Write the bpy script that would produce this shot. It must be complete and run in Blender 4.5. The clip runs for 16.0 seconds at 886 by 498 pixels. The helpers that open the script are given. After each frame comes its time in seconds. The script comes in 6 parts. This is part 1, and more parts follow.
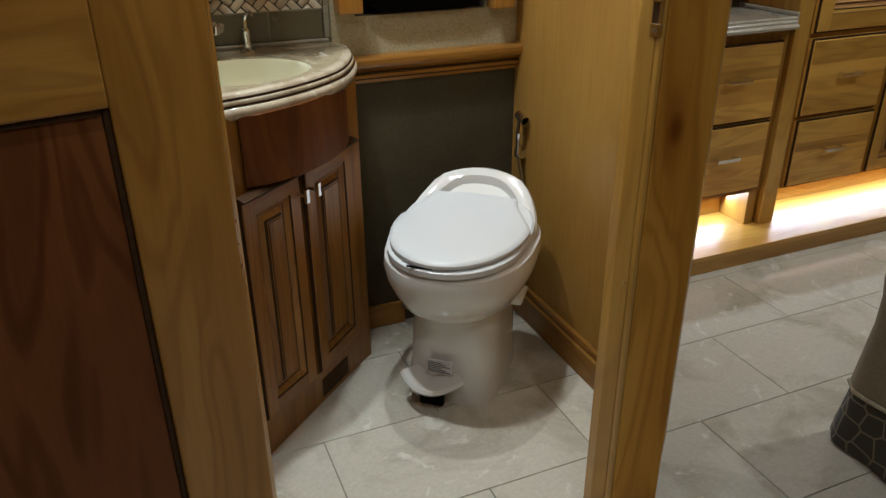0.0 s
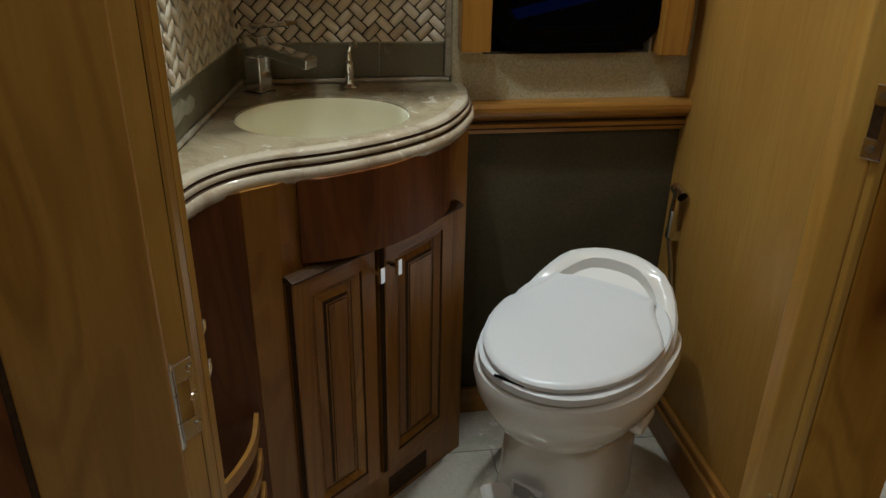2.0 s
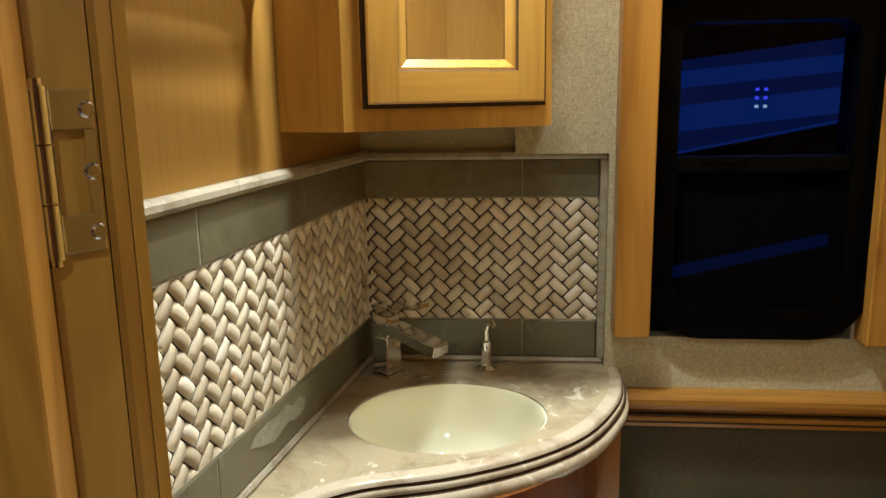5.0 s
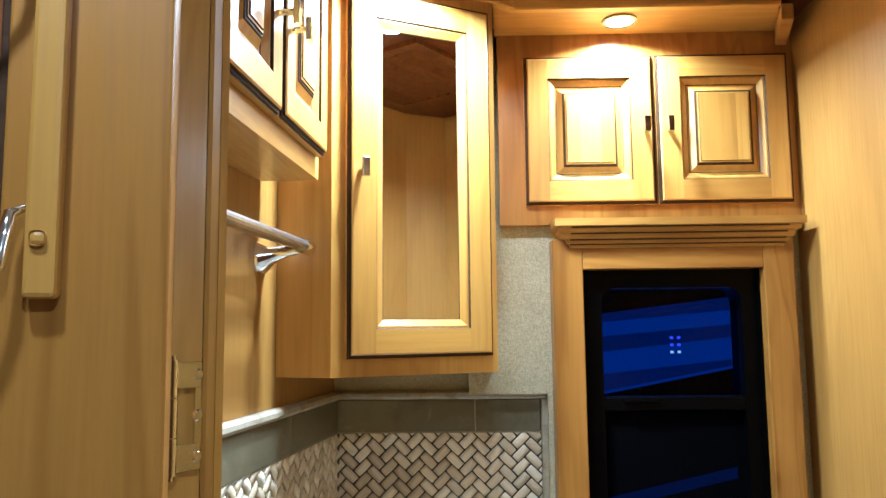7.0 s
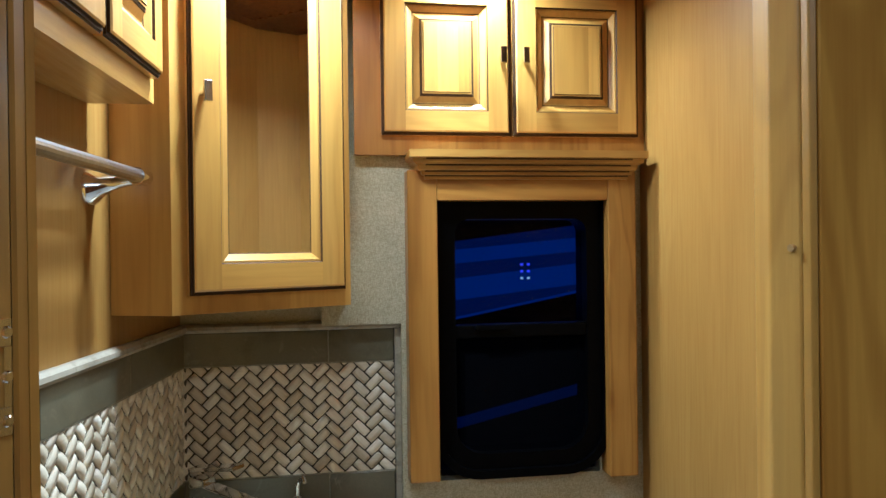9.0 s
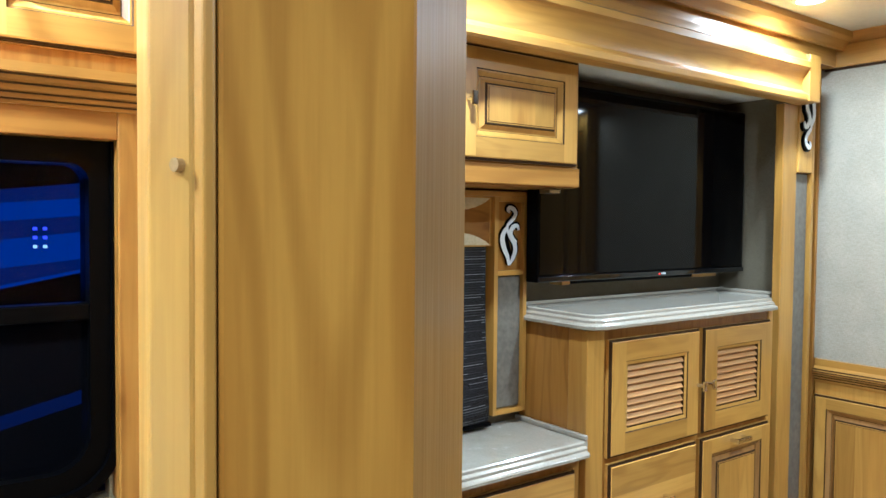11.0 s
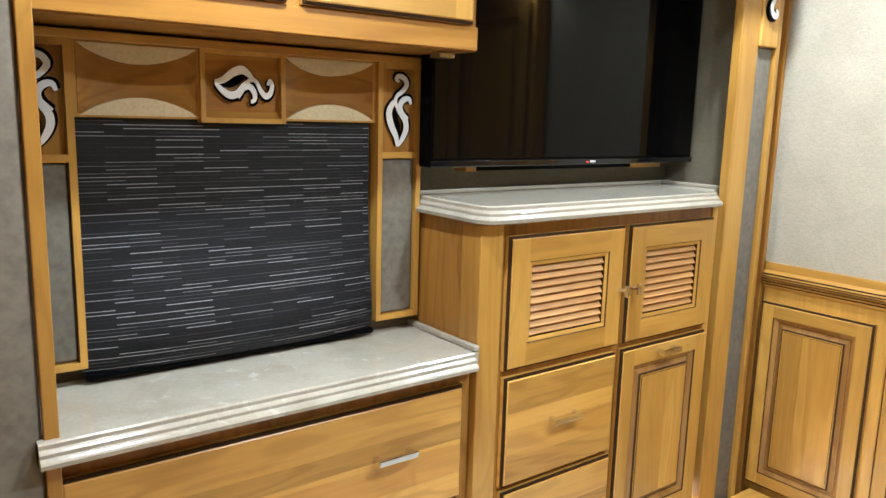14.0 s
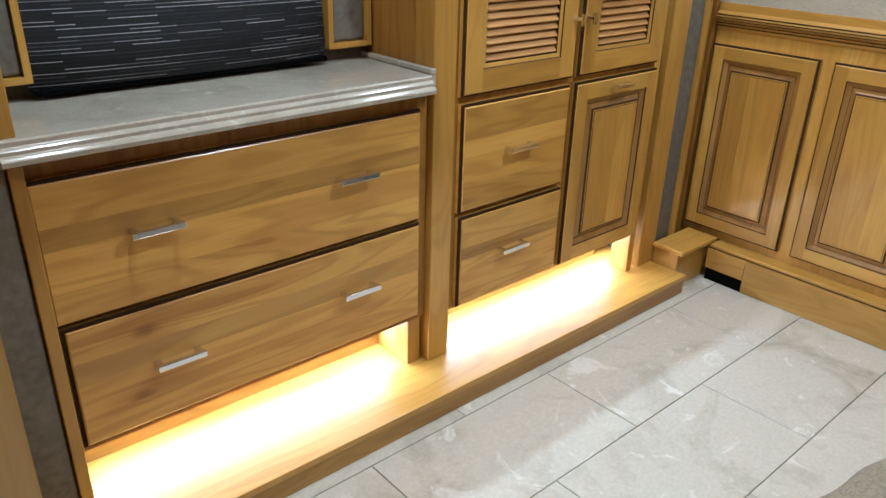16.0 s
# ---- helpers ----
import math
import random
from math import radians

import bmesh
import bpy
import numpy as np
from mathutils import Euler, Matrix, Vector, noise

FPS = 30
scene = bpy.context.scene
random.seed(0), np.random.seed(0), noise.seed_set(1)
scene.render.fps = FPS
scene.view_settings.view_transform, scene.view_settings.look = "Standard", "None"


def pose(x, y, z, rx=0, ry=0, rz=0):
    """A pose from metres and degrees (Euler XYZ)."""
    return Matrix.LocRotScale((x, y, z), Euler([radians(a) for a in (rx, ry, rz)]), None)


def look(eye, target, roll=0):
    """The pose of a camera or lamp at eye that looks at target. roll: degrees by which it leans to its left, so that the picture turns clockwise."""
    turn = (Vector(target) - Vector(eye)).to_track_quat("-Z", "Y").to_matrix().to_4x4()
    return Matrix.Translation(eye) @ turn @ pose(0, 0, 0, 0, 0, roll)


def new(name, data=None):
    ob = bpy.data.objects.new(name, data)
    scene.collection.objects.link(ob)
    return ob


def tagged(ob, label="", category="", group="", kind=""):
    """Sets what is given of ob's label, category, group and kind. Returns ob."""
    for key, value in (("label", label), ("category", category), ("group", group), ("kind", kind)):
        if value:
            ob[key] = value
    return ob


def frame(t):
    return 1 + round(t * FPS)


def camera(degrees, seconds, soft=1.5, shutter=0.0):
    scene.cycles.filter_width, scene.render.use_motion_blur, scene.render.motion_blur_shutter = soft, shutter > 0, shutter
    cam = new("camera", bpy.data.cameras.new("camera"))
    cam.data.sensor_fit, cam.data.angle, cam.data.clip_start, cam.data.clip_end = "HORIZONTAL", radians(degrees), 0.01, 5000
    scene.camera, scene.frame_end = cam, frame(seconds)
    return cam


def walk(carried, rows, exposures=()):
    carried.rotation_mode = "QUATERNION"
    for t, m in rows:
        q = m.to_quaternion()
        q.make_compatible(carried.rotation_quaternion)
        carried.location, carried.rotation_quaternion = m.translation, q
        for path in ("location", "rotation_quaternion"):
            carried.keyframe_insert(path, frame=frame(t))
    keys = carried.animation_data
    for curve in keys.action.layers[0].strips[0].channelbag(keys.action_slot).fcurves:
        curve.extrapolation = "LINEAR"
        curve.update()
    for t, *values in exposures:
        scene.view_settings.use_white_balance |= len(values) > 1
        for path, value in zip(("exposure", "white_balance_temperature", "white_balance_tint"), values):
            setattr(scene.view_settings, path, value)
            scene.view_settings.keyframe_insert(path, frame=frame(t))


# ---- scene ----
cam = camera(61.0, 16.0)

PATH = [
    (0, (-0.044, -2.002, 1.255), (0.650, -0.341, 0.385), -0.5),
    (0.5, (0.026, -1.920, 1.239), (0.668, -0.251, 0.344), -0.7),
    (1, (0.110, -1.831, 1.242), (0.639, -0.137, 0.321), -0.3),
    (1.5, (0.185, -1.761, 1.249), (0.557, -0.025, 0.327), 0.5),
    (2, (0.215, -1.657, 1.271), (0.479, 0.127, 0.406), 1.0),
    (2.5, (0.225, -1.539, 1.307), (0.404, 0.258, 0.446), 1.0),
    (3, (0.233, -1.442, 1.324), (0.323, 0.371, 0.484), 1.0),
    (3.5, (0.273, -1.377, 1.334), (0.259, 0.454, 0.530), 1.5),
    (4, (0.287, -1.360, 1.360), (0.184, 0.489, 0.605), 1.0),
    (4.5, (0.295, -1.370, 1.360), (0.106, 0.537, 0.787), -0.3),
    (5, (0.299, -1.413, 1.396), (0.109, 0.538, 0.997), -1.0),
    (5.2, (0.295, -1.442, 1.403), (0.137, 0.529, 1.100), -1.3),
    (7.3, (0.288, -1.675, 1.443), (0.249, 0.312, 1.666), -0.8),
    (7.5, (0.291, -1.681, 1.459), (0.256, 0.307, 1.677), -1.1),
    (8, (0.282, -1.685, 1.440), (0.273, 0.298, 1.698), -0.6),
    (8.5, (0.294, -1.675, 1.432), (0.397, 0.314, 1.614), -0.9),
    (9, (0.303, -1.639, 1.456), (0.620, 0.335, 1.447), -0.7),
    (9.5, (0.322, -1.583, 1.470), (0.936, 0.313, 1.313), 0.4),
    (10, (0.367, -1.524, 1.489), (1.303, 0.228, 1.255), 1.3),
    (10.2, (0.400, -1.483, 1.446), (1.457, 0.205, 1.266), 1.2),
    (12.3, (0.967, -1.337, 1.417), (2.204, 0.234, 1.373), 0.1),
    (12.5, (0.998, -1.321, 1.422), (2.217, 0.263, 1.363), -0.6),
    (13, (1.025, -1.312, 1.421), (2.241, 0.274, 1.343), -0.5),
    (13.5, (1.028, -1.308, 1.409), (2.234, 0.280, 1.251), 0.2),
    (14, (1.028, -1.306, 1.373), (2.215, 0.266, 1.026), 1.6),
    (14.5, (1.014, -1.324, 1.304), (2.183, 0.206, 0.763), 2.1),
    (15, (1.010, -1.328, 1.255), (2.157, 0.150, 0.548), 2.4),
    (15.5, (0.995, -1.326, 1.213), (2.145, 0.109, 0.427), 2.1),
    (16, (0.974, -1.340, 1.201), (2.182, 0.018, 0.365), 1.6),
]
EXPOSURES = [(0.0, -0.95, 5550, 5), (0.8, -1.1, 5550, 5), (1.5, -1.7, 5400, 3), (2.2, -1.3, 5650, 3), (3.0, -0.75, 5750, 1), (3.5, -0.8, 5750, 1), (4.5, -0.95, 5800, 2), (5.2, -0.3, 5850, 3),
             (7.3, 0.1, 4500, 3), (8.0, -0.2, 4500, 3), (9.0, -0.6, 4600, 3), (10.2, 0.2, 4600, 2), (12.3, 1.0, 4800, 3), (14.0, 1.0, 5150, 5), (15.0, 0.8, 5250, 5), (16.0, 0.22, 4950, 5)]
walk(cam, [(t, look(eye, target, roll)) for t, eye, target, roll in PATH], EXPOSURES)

# ---- light ----
world = bpy.data.worlds.new("world")
scene.world = world
world.use_nodes = True
world.node_tree.nodes["Background"].inputs[0].default_value = (0.02, 0.025, 0.04, 1)
world.node_tree.nodes["Background"].inputs[1].default_value = 0.3
WARM = (1.0, 0.95, 0.87)


def lamp(name, x, y, z, watts, size=0.06, color=WARM, target=None, spread=170):
    data = bpy.data.lights.new(name, "AREA")
    data.shape, data.size, data.energy, data.color, data.spread = "DISK", size, watts, color, radians(spread)
    ob = new(name, data)
    ob.matrix_world = look((x, y, z), target or (x, y + 0.0001, z - 1))
    return ob


def strip_lamp(name, x0, x1, y, z, watts, target_dy, target_dz, color=WARM):
    data = bpy.data.lights.new(name, "AREA")
    data.shape, data.size, data.size_y, data.energy, data.color = "RECTANGLE", x1 - x0, 0.012, watts, color
    ob = new(name, data)
    ob.matrix_world = look(((x0 + x1) / 2, y, z), ((x0 + x1) / 2, y + target_dy, z + target_dz))
    return ob


CEIL = 2.10
PUCKS = ((0.625, -0.135), (0.208, -0.415))
BEDROOM_LIGHTS = ((1.55, -0.31), (2.85, -0.21), (2.35, -1.20))
for (px, py), watts in zip(PUCKS, (11.0, 15.0)):
    lamp("puck_light_lamp", px, py, 2.060, watts, 0.05, (1.0, 0.97, 0.88), spread=155)
# bathroom, hall and bedroom ceiling lamps are assumed, added to light the rooms
lamp("bathroom_light_lamp", 0.33, -0.49, 2.070, 5.5, 0.09, spread=150)
lamp("hall_light_lamp", -0.03, -1.46, 2.085, 4.2)
lamp("hall_light_lamp", 0.42, -1.98, 2.085, 7.5)
for (bx, by), watts in zip(BEDROOM_LIGHTS, (8.6, 7.2, 14.5)):
    lamp("bedroom_light_lamp", bx, by, 2.085, watts)
lamp("wardrobe_light_lamp", 3.245, -0.83, 1.945, 1.4, 0.05)
strip_lamp("toe_light_lamp", 1.25, 2.08, 0.10, 0.145, 4.8, -0.5, -0.35, (0.93, 0.95, 1.0))
strip_lamp("toe_light_lamp", 2.22, 3.05, 0.10, 0.145, 4.8, -0.5, -0.35, (0.93, 0.95, 1.0))


# ---- materials ----
def mat(name, base=(0.5, 0.5, 0.5), rough=0.5, metal=0.0):
    m = bpy.data.materials.new(name)
    m.use_nodes = True
    b = m.node_tree.nodes["Principled BSDF"]
    b.inputs["Base Color"].default_value = (*base, 1)
    b.inputs["Roughness"].default_value = rough
    b.inputs["Metallic"].default_value = metal
    return m, m.node_tree, b


def coords(nt, scale=(1, 1, 1), offset_random=0.0):
    tc = nt.nodes.new("ShaderNodeTexCoord")
    mp = nt.nodes.new("ShaderNodeMapping")
    mp.inputs["Scale"].default_value = scale
    src = tc.outputs["Object"]
    if offset_random:
        info = nt.nodes.new("ShaderNodeObjectInfo")
        mul = nt.nodes.new("ShaderNodeVectorMath")
        mul.operation = "SCALE"
        comb = nt.nodes.new("ShaderNodeCombineXYZ")
        for i in range(3):
            nt.links.new(info.outputs["Random"], comb.inputs[i])
        nt.links.new(comb.outputs[0], mul.inputs[0])
        mul.inputs["Scale"].default_value = offset_random
        add = nt.nodes.new("ShaderNodeVectorMath")
        nt.links.new(src, add.inputs[0])
        nt.links.new(mul.outputs[0], add.inputs[1])
        src = add.outputs[0]
    nt.links.new(src, mp.inputs["Vector"])
    return mp.outputs[0]


def noise_tex(nt, vec, scale, detail=4.0, rough=0.55, distort=0.0):
    n = nt.nodes.new("ShaderNodeTexNoise")
    n.inputs["Scale"].default_value = scale
    n.inputs["Detail"].default_value = detail
    n.inputs["Roughness"].default_value = rough
    n.inputs["Distortion"].default_value = distort
    nt.links.new(vec, n.inputs["Vector"])
    return n.outputs["Fac"]


def ramp(nt, fac, stops):
    r = nt.nodes.new("ShaderNodeValToRGB")
    while len(r.color_ramp.elements) < len(stops):
        r.color_ramp.elements.new(0.5)
    for e, (p, c) in zip(r.color_ramp.elements, stops):
        e.position, e.color = p, (*c, 1) if len(c) == 3 else c
    nt.links.new(fac, r.inputs["Fac"])
    return r.outputs["Color"]


def mix(nt, a, b, fac, mode="MIX"):
    m = nt.nodes.new("ShaderNodeMix")
    m.data_type, m.blend_type = "RGBA", mode
    for sock, v in ((m.inputs["Factor"], fac), (m.inputs["A"], a), (m.inputs["B"], b)):
        if hasattr(v, "is_linked"):
            nt.links.new(v, sock)
        else:
            sock.default_value = v if not isinstance(v, tuple) else (*v, 1)
    return m.outputs["Result"]


def bump(nt, bsdf, height, strength=0.2, distance=0.002):
    b = nt.nodes.new("ShaderNodeBump")
    b.inputs["Strength"].default_value, b.inputs["Distance"].default_value = strength, distance
    nt.links.new(height, b.inputs["Height"])
    nt.links.new(b.outputs[0], bsdf.inputs["Normal"])


def maths(nt, op, a, b=None, c=None):
    n = nt.nodes.new("ShaderNodeMath")
    n.operation = op
    for sock, v in zip(n.inputs, (a, b, c)):
        if v is None:
            continue
        if hasattr(v, "is_linked"):
            nt.links.new(v, sock)
        else:
            sock.default_value = v
    return n.outputs[0]


def wood(name, light, mid, dark, axis="z", rough=0.32, vary=0.20, figure=0.28, knots=0.0, coat=0.2):
    """Lacquered timber with its grain along one axis: cathedral figure, fine pores, knots, and a tone that differs board by board."""
    m, nt, b = mat(name, mid, rough)
    tc = nt.nodes.new("ShaderNodeTexCoord")
    info, geo = nt.nodes.new("ShaderNodeObjectInfo"), nt.nodes.new("ShaderNodeNewGeometry")
    chance = maths(nt, "FRACT", maths(nt, "ADD", info.outputs["Random"], geo.outputs["Random Per Island"]))
    comb = nt.nodes.new("ShaderNodeCombineXYZ")
    for k, f in enumerate((7.0, 5.0, 11.0)):
        nt.links.new(maths(nt, "MULTIPLY", chance, f), comb.inputs[k])
    add = nt.nodes.new("ShaderNodeVectorMath")
    nt.links.new(tc.outputs["Object"], add.inputs[0])
    nt.links.new(comb.outputs[0], add.inputs[1])

    def stretched(across, along):
        mp = nt.nodes.new("ShaderNodeMapping")
        mp.inputs["Scale"].default_value = [along if a == axis else across for a in "xyz"]
        nt.links.new(add.outputs[0], mp.inputs["Vector"])
        return mp.outputs[0]

    broad = noise_tex(nt, stretched(8.0, 1.1), 1.0, 2.0, 0.45, 0.6)
    lines = maths(nt, "MULTIPLY_ADD", maths(nt, "SINE", maths(nt, "MULTIPLY", broad, 60.0)), 0.5, 0.5)
    fine = noise_tex(nt, stretched(160.0, 6.0), 1.0, 4.0, 0.6, 0.2)
    col = ramp(nt, broad, [(0.28, dark), (0.46, mid), (0.58, mid), (0.74, light)])
    col = mix(nt, col, ramp(nt, lines, [(0.0, (1 - 0.34 * figure, 1 - 0.42 * figure, 1 - 0.5 * figure)), (0.55, (1, 1, 1))]), 1.0, "MULTIPLY")
    col = mix(nt, col, ramp(nt, fine, [(0.34, (0.90, 0.87, 0.82)), (0.58, (1, 1, 1))]), 0.8, "MULTIPLY")
    tone = ramp(nt, chance, [(0.0, (1 - vary, 1 - vary * 1.12, 1 - vary * 1.3)), (0.55, (0.97, 0.96, 0.95)), (1.0, (1.06, 1.05, 1.04))])
    col = mix(nt, col, tone, 1.0, "MULTIPLY")
    blot = noise_tex(nt, stretched(3.0, 1.4), 1.0, 2.0)
    col = mix(nt, col, ramp(nt, blot, [(0.35, (0.86, 0.82, 0.75)), (0.6, (1, 1, 1))]), 1.0, "MULTIPLY")
    if knots:
        vo = nt.nodes.new("ShaderNodeTexVoronoi")
        vo.inputs["Scale"].default_value = 1.0
        nt.links.new(stretched(6.5, 3.4), vo.inputs["Vector"])
        spot = ramp(nt, vo.outputs["Distance"], [(0.0, (0.28, 0.17, 0.09)), (0.045, (0.42, 0.28, 0.17)), (0.12, (0.86, 0.80, 0.72)), (0.30, (1, 1, 1))])
        pick = nt.nodes.new("ShaderNodeSeparateColor")
        nt.links.new(vo.outputs["Color"], pick.inputs[0])
        col = mix(nt, col, spot, maths(nt, "MULTIPLY", maths(nt, "GREATER_THAN", pick.outputs[0], 1.0 - knots), 0.85), "MULTIPLY")
    nt.links.new(col, b.inputs["Base Color"])
    nt.links.new(ramp(nt, fine, [(0.3, (rough + 0.10,) * 3), (0.7, (rough - 0.03,) * 3)]), b.inputs["Roughness"])
    b.inputs["Coat Weight"].default_value = coat
    b.inputs["Coat Roughness"].default_value = 0.20
    bump(nt, b, fine, 0.05, 0.001)
    return m


L, M, D = (0.665, 0.415, 0.092), (0.585, 0.336, 0.062), (0.455, 0.236, 0.037)
WOOD_V = wood("maple_upright", L, M, D, "z", figure=0.28)
WOOD_H = wood("maple_level", L, M, D, "x", figure=0.28)
WOOD_Y = wood("maple_deep", L, M, D, "y", figure=0.30)
KNOT_H = wood("knotty_alder_level", (0.78, 0.495, 0.120), (0.69, 0.405, 0.080), (0.50, 0.25, 0.038), "x", 0.34, 0.38, 0.50, 0.95)
KNOT_V = wood("knotty_maple_upright", (0.74, 0.435, 0.080), (0.66, 0.355, 0.054), (0.50, 0.235, 0.030), "z", 0.40, 0.05, 0.55, 0.35, 0.0)
KNOT_V.node_tree.nodes["Principled BSDF"].inputs["Specular IOR Level"].default_value = 0.10
PLY_V = wood("veneer_upright", (0.415, 0.243, 0.054), (0.385, 0.218, 0.047), (0.345, 0.190, 0.039), "z", 0.40, 0.05, 0.10, 0.0, 0.08)
PLY_V.node_tree.nodes["Principled BSDF"].inputs["Specular IOR Level"].default_value = 0.28
CHERRY = wood("dark_cherry", (0.20, 0.074, 0.013), (0.155, 0.053, 0.009), (0.10, 0.031, 0.005), "z", 0.42, 0.1, 0.5, 0.0, 0.0)
CHERRY.node_tree.nodes["Principled BSDF"].inputs["Specular IOR Level"].default_value = 0.22
SL, SM, SD = (0.51, 0.280, 0.056), (0.43, 0.215, 0.036), (0.31, 0.140, 0.019)
STAIN_V = wood("stained_alder_upright", SL, SM, SD, "z", 0.32, 0.15, 0.5, 0.3)
STAIN_H = wood("stained_alder_level", SL, SM, SD, "x", 0.32, 0.15, 0.5, 0.3)
VANITY_V = wood("dark_stained_alder_upright", (0.37, 0.185, 0.034), (0.30, 0.140, 0.023), (0.21, 0.090, 0.013), "z", 0.34, 0.12, 0.5, 0.3, 0.1)
VANITY_H = wood("dark_stained_alder_level", (0.37, 0.185, 0.034), (0.30, 0.140, 0.023), (0.21, 0.090, 0.013), "x", 0.34, 0.12, 0.5, 0.3, 0.1)
# baseboard stain, darkened further for the shade along the partition
BASEBOARD_Y = wood("shaded_stained_alder_deep", (0.33, 0.165, 0.030), (0.27, 0.125, 0.020), (0.19, 0.080, 0.011), "y", 0.34, 0.12, 0.5, 0.3, 0.1)
STAIN_Y = wood("stained_alder_deep", SL, SM, SD, "y", 0.32, 0.15, 0.5, 0.3)


def speckle(name, base, dark, rough, scale, strength=0.15, metal=0.0, dist=0.002):
    m, nt, b = mat(name, base, rough, metal)
    v = coords(nt)
    f1, f2 = noise_tex(nt, v, scale, 5.0), noise_tex(nt, v, scale * 0.09, 3.0)
    col = mix(nt, ramp(nt, f1, [(0.3, dark), (0.65, base)]), ramp(nt, f2, [(0.3, (0.82, 0.82, 0.82)), (0.7, (1, 1, 1))]), 1.0, "MULTIPLY")
    nt.links.new(col, b.inputs["Base Color"])
    bump(nt, b, f1, strength, dist)
    return m


GLAZE = speckle("dark_glaze", (0.075, 0.038, 0.015), (0.045, 0.022, 0.008), 0.55, 160, 0.1)
GLAZE.node_tree.nodes["Principled BSDF"].inputs["Specular IOR Level"].default_value = 0.15
CHROME, _nt, _b = mat("chrome", (0.78, 0.78, 0.80), 0.10, 1.0)
NICKEL = speckle("brushed_nickel", (0.55, 0.55, 0.56), (0.45, 0.45, 0.46), 0.28, 120, 0.03, 1.0)
BLACK = speckle("black_plastic", (0.0016, 0.0016, 0.0019), (0.0010, 0.0010, 0.0012), 0.3, 90, 0.05)
BLACK.node_tree.nodes["Principled BSDF"].inputs["Specular IOR Level"].default_value = 0.05
CERAMIC, _nt, _b = mat("glazed_ceramic", (0.79, 0.775, 0.73), 0.08)
_b.inputs["Coat Weight"].default_value = 0.4
SEAT, _nt, _b = mat("white_seat_plastic", (0.72, 0.73, 0.73), 0.3)
CREAM, _nt, _b = mat("cream_basin", (0.93, 0.91, 0.70), 0.12)
CEILING_M = speckle("ceiling_vinyl", (0.74, 0.70, 0.60), (0.70, 0.66, 0.56), 0.7, 60, 0.05)
# ceiling vinyl made paler, bounced light in the slide-out put into its colour
SLIDE_CEIL = speckle("bounce_lit_ceiling_vinyl", (0.86, 0.82, 0.71), (0.82, 0.78, 0.67), 0.7, 60, 0.05)


def weave_cloth(name, light, dark, rough=0.85, scale=420.0, axis="xz"):
    """Slubbed cloth or wallpaper: crossing threads with streaks."""
    m, nt, b = mat(name, light, rough)
    b.inputs["Specular IOR Level"].default_value = 0.2
    h = noise_tex(nt, coords(nt, (1, 1, 9)), scale * 0.32, 2.0)
    v = noise_tex(nt, coords(nt, (9, 9, 1)), scale * 0.32, 2.0)
    f = nt.nodes.new("ShaderNodeMath")
    f.operation = "ADD"
    nt.links.new(h, f.inputs[0])
    nt.links.new(v, f.inputs[1])
    half = nt.nodes.new("ShaderNodeMath")
    half.operation = "MULTIPLY"
    half.inputs[1].default_value = 0.5
    nt.links.new(f.outputs[0], half.inputs[0])
    big = noise_tex(nt, coords(nt), 9.0, 4.0)
    col = mix(nt, ramp(nt, half.outputs[0], [(0.40, dark), (0.60, light)]), ramp(nt, big, [(0.3, (0.86, 0.86, 0.86)), (0.7, (1, 1, 1))]), 1.0, "MULTIPLY")
    nt.links.new(col, b.inputs["Base Color"])
    bump(nt, b, half.outputs[0], 0.25, 0.0015)
    return m


CLOTH_WALL = weave_cloth("linen_wallcovering", (0.60, 0.555, 0.375), (0.35, 0.312, 0.188))
CLOTH_DARK = weave_cloth("olive_wallcovering", (0.095, 0.080, 0.045), (0.064, 0.053, 0.029))
CLOTH_OLIVE = weave_cloth("olive_grasscloth", (0.21, 0.185, 0.125), (0.14, 0.12, 0.08))
PANEL_PAPER = weave_cloth("cream_wallpaper", (0.54, 0.50, 0.39), (0.43, 0.39, 0.29), 0.6, 240)
SUEDE = speckle("grey_suede", (0.205, 0.182, 0.137), (0.145, 0.126, 0.092), 0.9, 55, 0.12)
LEATHER = speckle("cream_leather", (0.74, 0.63, 0.38), (0.64, 0.53, 0.29), 0.55, 140, 0.15)


def stone(name, base, vein, pale, rough, scale=5.0):
    """Polished marble: clouded ground with pale and brown veins."""
    m, nt, b = mat(name, base, rough)
    v = coords(nt, (1, 1, 1), 9.0)
    cloud = noise_tex(nt, v, scale, 7.0, 0.62, 0.9)
    veins = noise_tex(nt, v, scale * 1.7, 8.0, 0.6, 2.2)
    grain = noise_tex(nt, v, scale * 30, 3.0)
    col = ramp(nt, cloud, [(0.32, vein), (0.50, base), (0.68, base), (0.80, pale)])
    col = mix(nt, col, pale, ramp(nt, veins, [(0.60, (0, 0, 0)), (0.68, (1, 1, 1))]))
    col = mix(nt, col, ramp(nt, grain, [(0.3, (0.88, 0.88, 0.88)), (0.7, (1, 1, 1))]), 1.0, "MULTIPLY")
    nt.links.new(col, b.inputs["Base Color"])
    b.inputs["Coat Weight"].default_value = 0.3
    b.inputs["Coat Roughness"].default_value = 0.08
    return m


